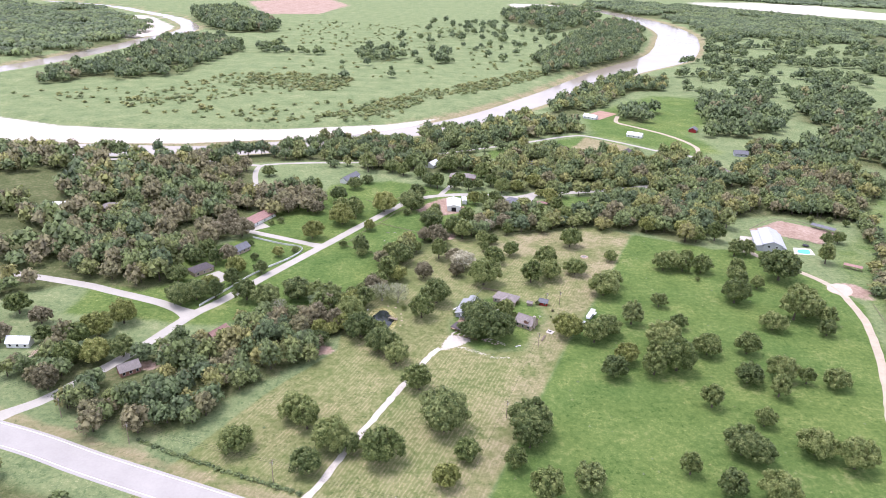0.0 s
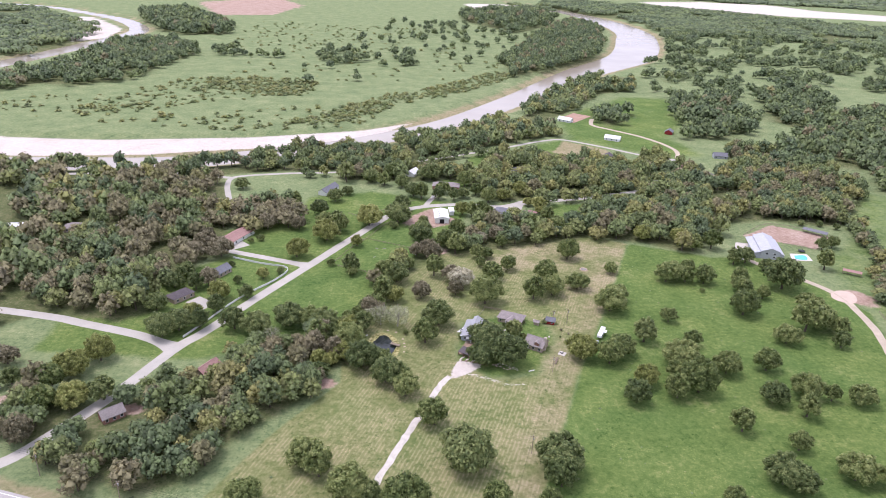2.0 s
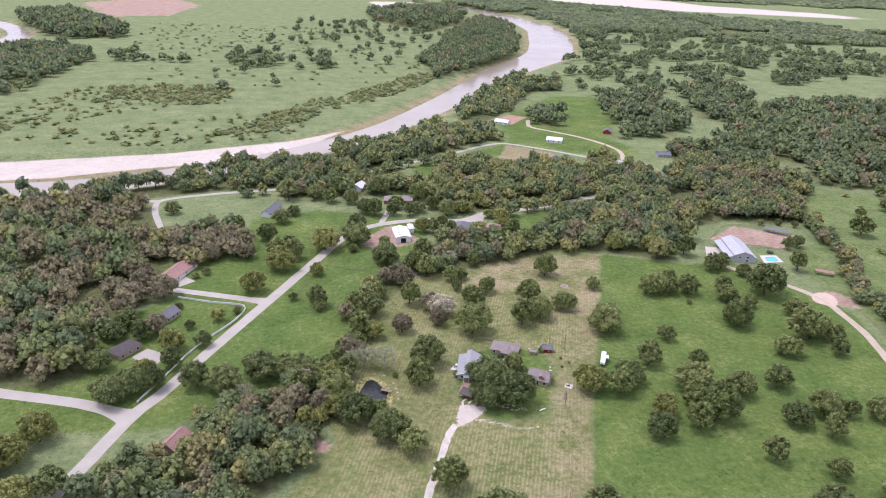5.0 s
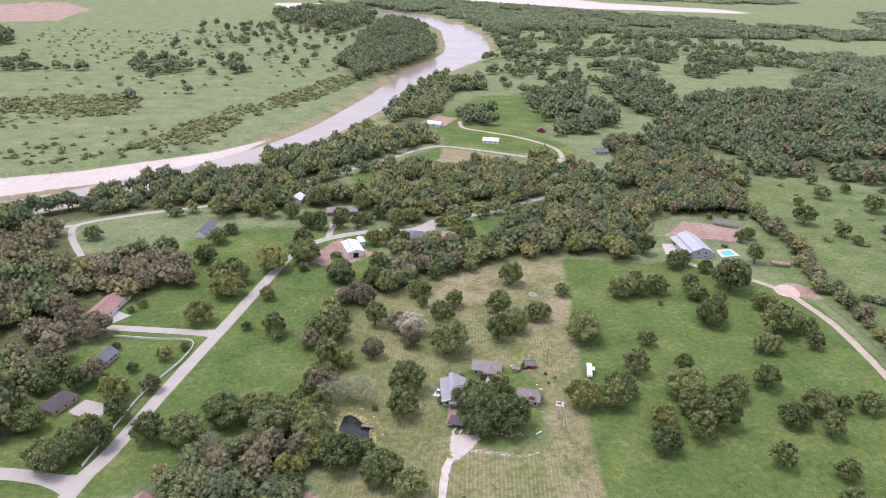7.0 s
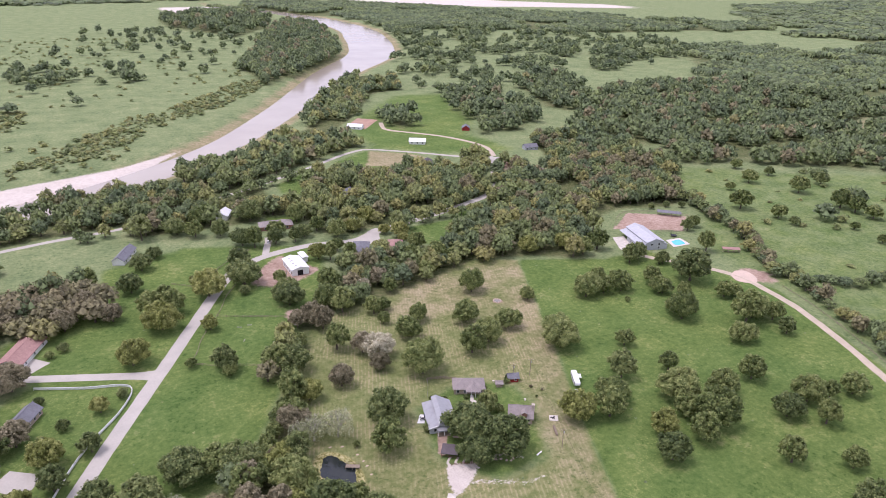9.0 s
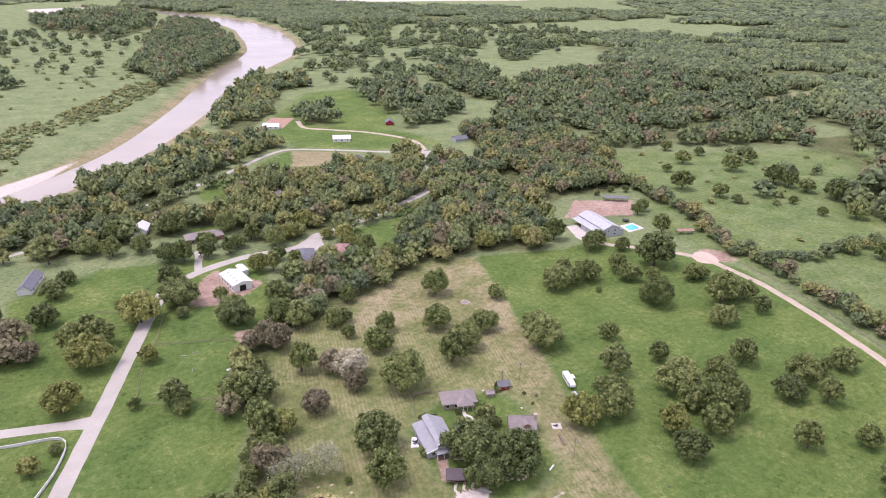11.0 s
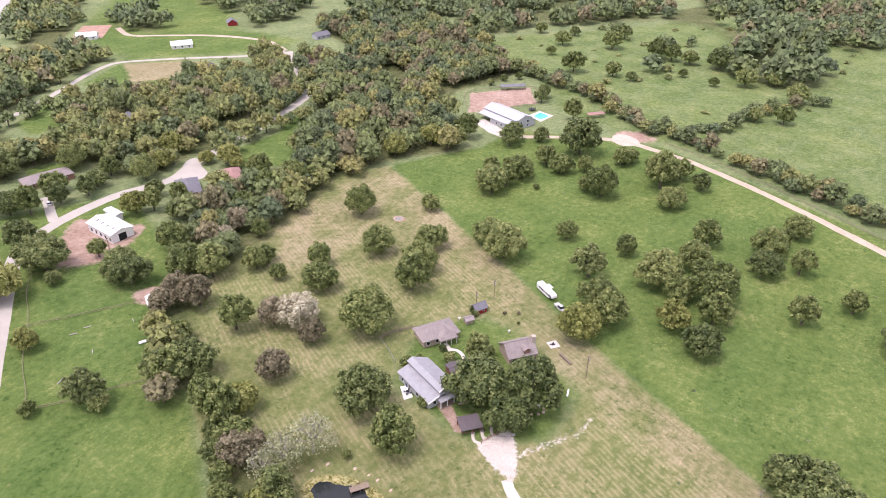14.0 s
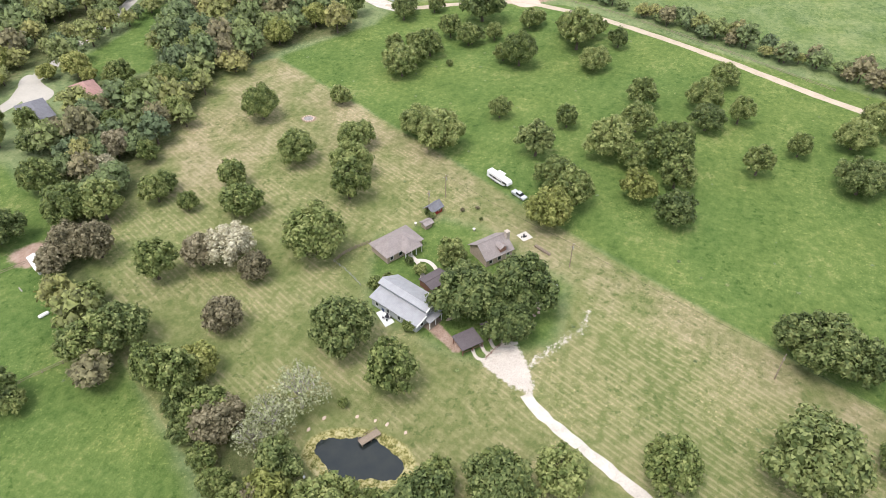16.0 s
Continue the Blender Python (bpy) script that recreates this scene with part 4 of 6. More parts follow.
# ---------------------------------------------------------------- trees
def crown_lobes(rng, rad, high, kind, n=22):
    """Centres and radii of the boughs that make a crown, for a tree of that radius and height: an uneven dome of clumps."""
    lobes = []
    base = high * 0.10
    mid = base + (high - base) * 0.42
    lean = [rng.uniform(0.72, 1.14) for _ in range(6)]
    for i in range(n):
        a = i * 2.39996 + rng.uniform(-.35, .35)
        u = 1 - 1.45 * (i + rng.uniform(0.1, 0.9)) / n
        out = math.sqrt(max(0.05, 1 - u * u)) * lean[int(a / math.tau * 6) % 6]
        r = rad * rng.uniform(0.19, 0.37) * (22 / n) ** 0.4
        k = rng.uniform(0.80, 1.12)
        tall = (high - mid) if u > 0 else (mid - base) * 0.9
        lobes.append((Vector((math.cos(a) * out * (rad - r) * k, math.sin(a) * out * (rad - r) * k, max(r * 0.75 + base * 0.4, mid + u * (tall - r * 0.8) * k))), r))
    lobes.append((Vector((rng.uniform(-.06, .06) * rad, rng.uniform(-.06, .06) * rad, mid)), rad * 0.6))
    return lobes


def leaf_cloud(rng, lobes, count, size, core=True, corners=4):
    """Leaf sprays over the boughs: vertices and faces of so many corners."""
    V, F = [], []
    total = sum(r * r for _, r in lobes)
    for c, r in lobes:
        for _ in range(int(count * r * r / total)):
            z = rng.uniform(-0.75, 1)
            a = rng.uniform(0, math.tau)
            s = math.sqrt(1 - z * z)
            nrm = Vector((s * math.cos(a), s * math.sin(a), z))
            p = c + nrm * r * rng.uniform(0.72, 1.12)
            if p.z < 0.4:
                continue
            face = (nrm + Vector((rng.gauss(0, .42), rng.gauss(0, .42), rng.gauss(0.35, .4)))).normalized()
            q = face.to_track_quat("Z", "Y")
            k = size * rng.uniform(0.6, 1.45)
            turn = rng.uniform(0, math.tau)
            n0 = len(V)
            for i in range(corners):
                w = turn + i * math.tau / corners
                e = k * (1.0 if i % 2 == 0 else 0.62) if corners == 4 else k
                V.append(p + q @ Vector((math.cos(w) * e, math.sin(w) * e, -0.18 * k if i == 0 else 0)))
            F.append(tuple(range(n0, n0 + corners)))
        if core:
            n0 = len(V)
            rings = []
            for lv in (-0.8, 0, 0.8):
                rr = math.sqrt(1 - lv * lv) * r * 0.8
                rings.append([len(V) + i for i in range(4)])
                for i in range(4):
                    w = i * math.tau / 4 + lv
                    V.append(c + Vector((rr * math.cos(w), rr * math.sin(w), lv * r * 0.8)))
            for lo, hi in zip(rings, rings[1:]):
                for i in range(4):
                    quad = (lo[i], lo[(i + 1) % 4], hi[(i + 1) % 4], hi[i])
                    F.extend([quad] if corners == 4 else [quad[:3], (quad[0], quad[2], quad[3])])
            F.extend([tuple(rings[2])] if corners == 4 else [tuple(rings[2][:3]), (rings[2][0], rings[2][2], rings[2][3])])
    return V, F


def trunk_mesh(rng, lobes, rad, high, bare=False):
    bm = bmesh.new()
    fork = Vector((rng.uniform(-.3, .3), rng.uniform(-.3, .3), high * 0.28))
    r0 = 0.035 * high
    rod(bm, (0, 0, -0.3), (0, 0, 0.3), r0 * 1.5, r0, 7)
    rod(bm, (0, 0, 0.3), fork, r0, r0 * 0.75, 7)
    for c, r in lobes[:9 if not bare else 14]:
        mid = fork.lerp(c, 0.55) + Vector((0, 0, 0.05 * high))
        rod(bm, fork, mid, r0 * 0.5, r0 * 0.3, 5)
        rod(bm, mid, c, r0 * 0.3, r0 * 0.1, 5)
        if bare:
            for _ in range(5):
                d = Vector((rng.gauss(0, 1), rng.gauss(0, 1), rng.uniform(0, 1.3))).normalized() * r * 1.3
                rod(bm, mid.lerp(c, rng.uniform(0.3, 1)), c + d, r0 * 0.14, r0 * 0.03, 4)
    return bm


def make_tree(seed, kind, count=1500, shape=0.8, size=0.36):
    """One tree ten metres across: trunk with limbs, and a crown of leaf sprays."""
    rng = random.Random(seed)
    rad, high = 5.0, 10.0 * shape
    lobes = crown_lobes(rng, rad, high, kind, 44)
    e = thing("tree", Matrix.Identity(4), "", "tree")
    sparse = kind == "s"
    part("trunk", trunk_mesh(rng, lobes, rad, high, kind in "sp"), BARE if kind in "sp" else BARK, e)
    V, F = leaf_cloud(rng, lobes, count if not sparse else count // 4, size if not sparse else size * 0.9, core=not sparse, corners=3)
    me = bpy.data.meshes.new("crown")
    fill(me, V, F, 3)
    me.materials.append(LEAF["a" if sparse else kind])
    ob = new("crown", me)
    ob.parent = e
    return e


TREE_LABEL = {
    "g": "broad pecan tree with dense mid-green crown on grass",
    "d": "dense dark-green oak with a rounded crown",
    "y": "leafy tree with yellowish olive-green crown",
    "b": "brownish thinning tree with a rounded crown",
    "p": "tree with pale bleached straw-coloured foliage",
    "s": "sparse half-bare tree with grey limbs",
}
MODELS = {}
for kind, seeds in (("g", 5), ("d", 4), ("y", 3), ("b", 3), ("p", 2), ("s", 2)):
    # small trees, and large ones with finer sprays for their size
    MODELS[kind] = [make_tree(100 * ord(kind) + i, kind, 2700, 0.78 + 0.07 * i, 0.32) for i in range(seeds)]
    MODELS[kind + "-"] = [make_tree(100 * ord(kind) + 80 + i, kind, 900, 0.78 + 0.1 * i, 0.5) for i in range(2)]
    MODELS[kind + "+"] = [make_tree(100 * ord(kind) + 50 + i, kind, 5600, 0.74 + 0.07 * i, 0.235) for i in range(2)]
    for m_ in MODELS[kind] + MODELS[kind + "+"] + MODELS[kind + "-"]:
        m_["label"] = TREE_LABEL[kind]
USED = set()
TREES = []
rng = random.Random(7)


def plant(x, y, across, kind="g", z=0.0):
    """A tree of that crown width on the plan."""
    model = rng.choice(MODELS[kind + ("+" if across >= 14.5 and x < 190 else "-" if across < 6.5 or x > 300 else "")])
    s = across / 10.0 * 1.02
    m = Matrix.Translation((x, y, z)) @ Matrix.Rotation(rng.uniform(0, math.tau), 4, "Z") @ Matrix.Diagonal((s * rng.uniform(.94, 1.06), s * rng.uniform(.94, 1.06), s * rng.uniform(.92, 1.08), 1))
    if id(model) in USED:
        e = copy_thing(model, Matrix.Identity(4))
    else:
        USED.add(id(model))
        e = model
    e.matrix_basis = m
    e["group"] = "trees"
    TREES.append((x, y, across))
    return e


def grove(text):
    """Trees from words of x,y,width and a letter for the kind."""
    for w in text.split():
        kind = w[-1] if w[-1].isalpha() else "g"
        x, y, d = (float(v) for v in w.rstrip("gdybps").split(","))
        plant(x, y, d, kind)


# orchard and pasture
grove("91,438,16.2 114,416,10.1 71,410,15.4 87,395,14.7 70,387,16.3 58,382,13.8 105,378,15.7 99,367,19.2 128,354,9.6 131,328,10.3 159,305,13.4 107,333,14d 91,321,15.1 83,313,13.7 70,317,15.8y")
grove("118,309,19 138,303,14.8 118,288,19.5 112,299,12.7 95,294,12.9y 106,284,13.2 86,281,13.7d 166,282,15.5 149,279,12.7d 159,268,10.7 189,276,12.9 125,259,11.6 143,246,10.1 126,227,16.7d")
grove("41,238,20d 5,240,23d -6,268,12.7 24,327,21d 32,315,19.8d 39,338,9.8 20,314,15d 1,353,18.7d -7,335,14.3g 29,377,21.4 49,422,11.4 38,409,14.3 38,441,9 32,427,7.6")
grove("18,399,16p 13,388,11.2b 12,406,12b 2,414,12.8 -7,384,12.6b -23,380,12.4y -28,390,11.7 -21,352,14.5s -35,356,10.7s -34,378,7.9d -39,372,7.7d -43,364,8 -47,357,7.8 -21,406,15.9d -29,411,11.4d -13,423,7.8 0,443,16b 13,458,17.6 -48,415,8")
grove("-29,314,10.7 -21,301,10.9 -18,289,13.1 -40,322,10 -46,330,11y -52,342,9 -50,350,9")
grove("150,407,15 157,403,9.9 168,401,14 187,388,10.4d 176,369,10 174,361,18.3 183,330,14.6 210,325,10.3d 208,345,18 215,369,12.2 200,429,12.4d 215,419,8.5d 214,393,24d 213,350,12 216,338,12")
grove("176,465,13y 182,452,12 196,455,14 152,470,15y 209,431,13d 218,419,9d 190,400,12 185,389,12 195,380,9 145,404,14 200,342,17 221,367,9 162,389,3.6 164,416,9.3 171,410,9.3 257,420,13 274,452,9.6d 284,456,10 285,498,6d 298,496,6d 308,490,6d")
# bushes of the east pasture
grove("434,546,12 409,511,13 378,504,8 347,468,16 355,441,13 353,426,9d 443,518,10d 423,474,18 460,480,14d 419,435,17d 419,423,14 418,408,15 418,386,21d 388,359,14 376,376,7 384,401,8 467,379,19d 400,342,14 374,322,14 329,318,14 323,333,10")
# along the lane
grove("-85,443,16y -68,471,20y -40,498,21y -49,419,12.8d -62,429,5.2 -92,418,5.5d -19,504,20d -3,477,14d -47,460,9y -27,408,14.1 -29,381,14 -59,348,16.3d -30,354,15s -60,485,14 -22,492,7d -15,515,10y 30,520,13y")
grove("-20,505,15d -4,469,16d -68,550,13d -59,565,10d -77,521,14d -71,491,13 -63,497,12 -97,536,13 -145,580,12d -43,514,10y -1,497,8 -5,473,15d 22,478,14 -16,529,14d")
grove("-111,491,15b -122,510,16b -133,500,15b -147,467,15b -133,444,17b -145,454,16b -99,506,16b -89,491,12b -148,439,14b -155,485,15b -112,470,6d -118,466,5")
grove("-40,599,16d -22,611,18 10,605,18d -6,562,16d 14,556,12d 34,559,11d 38,588,16 53,548,15 82,568,15y 59,612,16d 0,555,13 18,570,13 45,566,12 90,530,13y 66,552,12y 26,553,11d -15,585,15d -30,590,13")
grove("-137,397,11d -131,402,13b -120,385,14y -119,369,12d -115,405,5.7d -123,428,5d -106,386,9d -134,350,16d -124,352,11d -146,411,13d -101,411,8y -150,400,12d -152,372,13d -130,362,11y")
grove("-170,309,17y -163,322,15y -141,344,17d -195,303,10d -176,300,14 -161,285,15y -172,262,14b -172,283,14 -150,290,13d -215,300,13b -205,320,12b -222,330,14 -230,312,14d")
grove("60,480,13 78,486,14 95,487,15 78,468,11 102,478,12 124,492,13 37,465,10p 18,448,14 3,436,14b 90,524,8y 68,500,10 92,514,8 92,508,12 48,512,10 45,527,9 36,515,11 40,500,12d 84,541,9y -8,443,11b 32,439,10 48,470,12b 50,458,9")
grove("-106,351,14d -93,346,16d -78,354,18d -67,352,14 -45,332,16 -38,314,18d -27,300,17d -84,336,12s -52,322,13b")
# in front of the drive
grove("-78,224,15 -58,245,15 -52,238,12 -40,226,18 -33,224,11d -48,212,12.9d -8,268,13 -20,219,18 5,238,12d 14,221,11.1 6,207,11.6y 33,217,9.9 44,245,12d 40,229,13d 60,206,13.7d 130,223,14d 156,228,16 168,220,16 113,204,12.6d 129,201,16 42,198,14 177,279,8 101,215,9")


def scatter(poly, spacing, share, rng, holes=0.0, grain=55.0):
    """Plan points inside a polygon, on a shaken grid."""
    xs, ys = [p[0] for p in poly], [p[1] for p in poly]
    pts = []
    y, row = min(ys), 0
    while y < max(ys):
        x = min(xs) + (row % 2) * spacing / 2
        while x < max(xs):
            if rng.random() < share:
                pts.append((x + rng.uniform(-.42, .42) * spacing, y + rng.uniform(-.42, .42) * spacing))
            x += spacing
        y += spacing * 0.87
        row += 1
    if not pts:
        return []
    a = np.array(pts)
    fray = np.array([noise.noise((x / 22.0, y / 22.0, 3.3)) for x, y in pts])
    ok = inside(a[:, 0], a[:, 1], poly) > fray * spacing * 1.6
    for line, width in ROADS:
        if len(line) > 2:
            ok &= seg_dist(a[:, 0], a[:, 1], line)[0] > width / 2 + 5.0
    rd, rs = seg_dist(a[:, 0], a[:, 1], RIVER)
    ok &= rd - half_width(rs) > 9
    if holes:
        gaps = np.array([noise.noise((x / grain, y / grain, spacing)) for x, y in pts])
        ok &= gaps > -0.42 + holes
    for lawn in LAWNS + CLEARINGS + [DRYPATCH]:
        ok &= inside(a[:, 0], a[:, 1], lawn) < 1.5
    for cx, cy, r in CLEAR:
        ok &= np.hypot(a[:, 0] - cx, a[:, 1] - cy) > r
    for x, y, d in TREES:
        if ok.any():
            ok &= np.hypot(a[:, 0] - x, a[:, 1] - y) > d * 0.38
    return [tuple(p) for p in a[ok]]


def cluster_models(seed, count, n, size, boughs):
    """Simpler trees for the woods, of triangles: crown, and a plain stem."""
    out = []
    for i in range(n):
        r = random.Random(seed + i)
        lobes = crown_lobes(r, 5.0, 7.4 + 0.6 * i, "g", boughs)
        V, F = leaf_cloud(r, lobes, count, size, False, 3)
        for c, rr in lobes:
            k = len(V)
            rr *= 0.85 if rr < 2.9 else 0.62
            V.extend([c + Vector((0, 0, rr))] + [c + Vector((rr * math.cos(w), rr * math.sin(w), -0.2 * rr)) for w in (0.3, 1.87, 3.44, 5.01)])
            F.extend([(k, k + 1, k + 2), (k, k + 2, k + 3), (k, k + 3, k + 4), (k, k + 4, k + 1)])
        TV = [Vector((x, y, z)) for z, w in ((-0.3, 0.35), (4.0, 0.2)) for x, y in ((w, 0), (-w / 2, w), (-w / 2, -w))]
        TF = [(0, 1, 4), (0, 4, 3), (1, 2, 5), (1, 5, 4), (2, 0, 3), (2, 3, 5)]
        out.append((np.array(V, np.float32), np.array(F, np.int32), np.array(TV, np.float32), np.array(TF, np.int32)))
    return out


def canopy_models(seed, n):
    """Clumps of closed canopy, ten metres across before they are scaled: many low crowns side by side."""
    out = []
    for i in range(n):
        r = random.Random(seed + i)
        lobes = []
        for k in range(15):
            a, d = k * 2.39996, 5.0 * math.sqrt((k + 0.5) / 15)
            lobes.append((Vector((d * math.cos(a) + r.uniform(-.4, .4), d * math.sin(a) + r.uniform(-.4, .4), r.uniform(0.8, 2.0) - 0.05 * d)), r.uniform(0.95, 1.6)))
        V, F = leaf_cloud(r, lobes, 120, 0.4, False, 3)
        for c, rr in lobes:
            k = len(V)
            w0 = r.uniform(0, math.tau)
            V.append(c + Vector((0, 0, rr * 0.95)))
            V.extend(c + Vector((rr * 0.75 * math.cos(w0 + w), rr * 0.75 * math.sin(w0 + w), rr * 0.55)) for w in (0, 1.257, 2.513, 3.77, 5.027))
            V.extend(c + Vector((rr * math.cos(w0 + w), rr * math.sin(w0 + w), -0.9)) for w in (0.63, 1.885, 3.14, 4.4, 5.65))
            for j in range(5):
                p, q = k + 1 + j, k + 1 + (j + 1) % 5
                F.extend([(k, p, q), (p, p + 5, q)])
        none = np.zeros((0, 3))
        out.append((np.array(V, np.float32), np.array(F, np.int32), none.astype(np.float32), none.astype(np.int32)))
    return out


MID = cluster_models(500, 330, 6, 0.56, 22)
FINE = cluster_models(550, 620, 6, 0.40, 26)
LOW = cluster_models(600, 80, 6, 1.0, 11)
BUSH = cluster_models(700, 34, 4, 1.4, 6)
CANOPY = canopy_models(900, 5)


def stand(name, spots, models, label, category="woods", trunks=None):
    """Many trees nobody could count, as one mesh of crowns and trunks. Spots: x, y, z, width, height scale, tint."""
    if not spots:
        return
    trunks = models is MID if trunks is None else trunks
    r = random.Random(len(spots))
    V, F, T, M, n0 = [], [], [], [], 0
    for x, y, z, d, hs, tint in spots:
        cv, cf, tv, tf = r.choice(models)
        a = r.uniform(0, math.tau)
        s = d / 10.0
        rot = np.array([[math.cos(a) * s, -math.sin(a) * s, 0], [math.sin(a) * s, math.cos(a) * s, 0], [0, 0, s * hs]], np.float32)
        for v, f, mi in ((cv, cf, 0), (tv, tf, 1)) if trunks else ((cv, cf, 0),):
            V.append(v @ rot.T + np.array([x, y, z], np.float32))
            F.append(f + n0)
            T.append(np.full(len(v), tint, np.float32))
            M.append(np.full(len(f), mi, np.int32))
            n0 += len(v)
    me = bpy.data.meshes.new(name)
    F = np.concatenate(F)
    fill(me, np.concatenate(V), F, 3)
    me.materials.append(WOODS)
    me.materials.append(BARK)
    M = np.concatenate(M)
    if len(me.polygons) == len(M):
        me.polygons.foreach_set("material_index", M)
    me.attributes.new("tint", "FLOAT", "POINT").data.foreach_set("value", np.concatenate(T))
    tagged(new(name, me), label, category, kind="stuff")


def tint_of(rng, brown):
    u = rng.random()
    if u < brown:
        return rng.uniform(0.8, 1.0)
    return min(0.78, max(0.0, rng.gauss(0.42, 0.22)))


rest = []
for poly, spacing, brown, name in BELTS:
    rg = random.Random(name)
    spots = []
    for x, y in scatter(poly, spacing, 0.96, rg, {"east_woods": 0.16, "village_woods": 0.14, "woods": 0.14, "middle_woods": 0.10, "barn_woods": 0.0, "meadow_woods": 0.2, "pasture_woods": 0.25, "far_pasture_woods": 0.22}.get(name, 0.04)):
        d = min(spacing * rg.uniform(1.0, 1.75), 17.0 if spacing < 15 else 24.0)
        tone_ = tint_of(rg, brown)
        if name in ("village_woods", "river_lane_woods") and tone_ < 0.6:
            tone_ += 0.13
        # far crowns get a lower tint, so haze is painted as bluer leaves
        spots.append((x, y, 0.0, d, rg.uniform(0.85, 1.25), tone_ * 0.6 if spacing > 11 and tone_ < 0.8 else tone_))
    rest.append((name, spots, spacing))
for poly, spacing, share, name in PARKS:
    rg = random.Random(name)
    spots = []
    for x, y in scatter(poly, spacing, share, rg, {"parkland_trees": 0.40, "meadow_trees": 0.34}.get(name, 0.0), 75.0):
        for k in range(rg.choice((1, 1, 2))):
            # tint lowered: the haze of the distance goes into the leaf colour
            spots.append((x + rg.uniform(-9, 9) * (k > 0), y + rg.uniform(-9, 9) * (k > 0), 0.0, rg.uniform(10, 21), rg.uniform(0.8, 1.1), tint_of(rg, 0.04) * 0.55))
    rest.append((name, spots, spacing))

# the nearest trees of the woods stand singly
every = [(math.hypot(s[0] - 30, s[1] - 330), s, name) for name, spots, _ in rest[:8] for s in spots]
every.sort(key=lambda e: e[0])
near = {id(s) for _, s, _ in every[:16]}
for _, s, _ in every[:16]:
    t_ = s[5]
    plant(s[0], s[1], s[3], "b" if t_ > 0.8 else "y" if t_ > 0.55 else "g" if t_ > 0.25 else "d")
for name, spots, spacing in rest:
    spots = [s for s in spots if id(s) not in near]
    far = spacing > 11
    if not far:
        fine = [s for s in spots if math.hypot(s[0] - 40, s[1] - 400) < 175]
        plain = [s for s in spots if s[0] < -230 or s[1] > 720]
        stand(name, fine, FINE, "mixed green and brownish woodland of rounded crowns", trunks=True)
        stand(name, plain, LOW, "mixed green and brownish woodland of rounded crowns")
        done = {id(s) for s in fine + plain}
        spots = [s for s in spots if id(s) not in done]
    stand(name, spots, LOW if far else MID, "mixed green and brownish woodland of rounded crowns" if not far else "distant green woodland of rounded crowns")
for poly, spacing, holes, name in CANOPIES:
    rg = random.Random(name)
    spots = []
    for x, y in scatter(poly, spacing, 0.98, rg, holes, 130.0):
        d = spacing * rg.uniform(1.2, 1.75)
        # low bluish tint paints the haze onto the far canopy
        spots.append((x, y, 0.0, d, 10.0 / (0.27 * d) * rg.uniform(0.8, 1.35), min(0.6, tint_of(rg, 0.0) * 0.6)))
    stand(name, spots, CANOPY, "distant closed woodland canopy of rounded green crowns", trunks=False)
# garden shrubs
grove("39,466,9s 33.5,345.5,4.5 26,352,4 23,355,5g 36,350,3d 47,353,2.5d 12,339,4.5g 58.5,353,3.2d 60,354.5,3.4d 40,339,6 44,337,4 66,345,1.6b 69,341,1.5b 64,338,1.4 -40,345,4 -17,343,3")
# tree row along the farm track's fence
rg = random.Random(31)
row = []
for p in chain([(331, 512), (316, 479), (308, 452), (300, 426), (286, 405), (272, 388), (266, 374)], 5.5):
    for k in range(rg.choice((1, 2, 2))):
        row.append((p.x + rg.uniform(-3, 5), p.y + rg.uniform(-4, 4), 0.0, rg.uniform(7, 13), rg.uniform(0.7, 1.0), tint_of(rg, 0.3)))
for p in chain([(266, 368), (258, 345), (252, 331), (244, 311), (239, 295), (231, 278), (226, 264), (218, 244), (208, 215), (200, 180), (192, 150)], 5.5):
    for k in range(rg.choice((1, 2, 2))):
        row.append((p.x + rg.uniform(-1, 7), p.y + rg.uniform(-4, 4), 0.0, rg.uniform(7, 13), rg.uniform(0.75, 1.1), tint_of(rg, 0.4)))
for p in chain([(277, 367), (286, 352), (304, 341), (328, 338), (350, 328), (371, 320), (382, 307)], 6):
    row.append((p.x + rg.uniform(-3, 3), p.y + rg.uniform(-3, 3), 0.0, rg.uniform(6, 12), rg.uniform(0.6, 0.95), tint_of(rg, 0.2)))
stand("hedgerow_trees", row, MID, "uneven hedgerow of green and brownish trees")
# shrubs of the river meadow
shrubs = []
for k, (poly, spacing, share) in enumerate(SHRUBS):
    rg = random.Random(90 + k)
    for x, y in scatter(poly, spacing, share, rg):
        shrubs.append((x, y, -0.6, rg.uniform(3.5, 11), rg.uniform(0.4, 0.7), rg.uniform(0.45, 0.75)))
stand("meadow_shrubs", shrubs, BUSH, "low bright-green shrubs in the river meadow", "shrubs", False)
for t_ in [m_ for ms in MODELS.values() for m_ in ms if id(m_) not in USED]:
    for ch in list(t_.children_recursive) + [t_]:
        bpy.data.objects.remove(ch)


# ---------------------------------------------------------------- yards, fences, vehicles, small things
def plot(name, pts, z, mat, label, category, thick=0.12, smooth=False):
    return patch(name, pts, z, mat, label, category, thick, smooth)


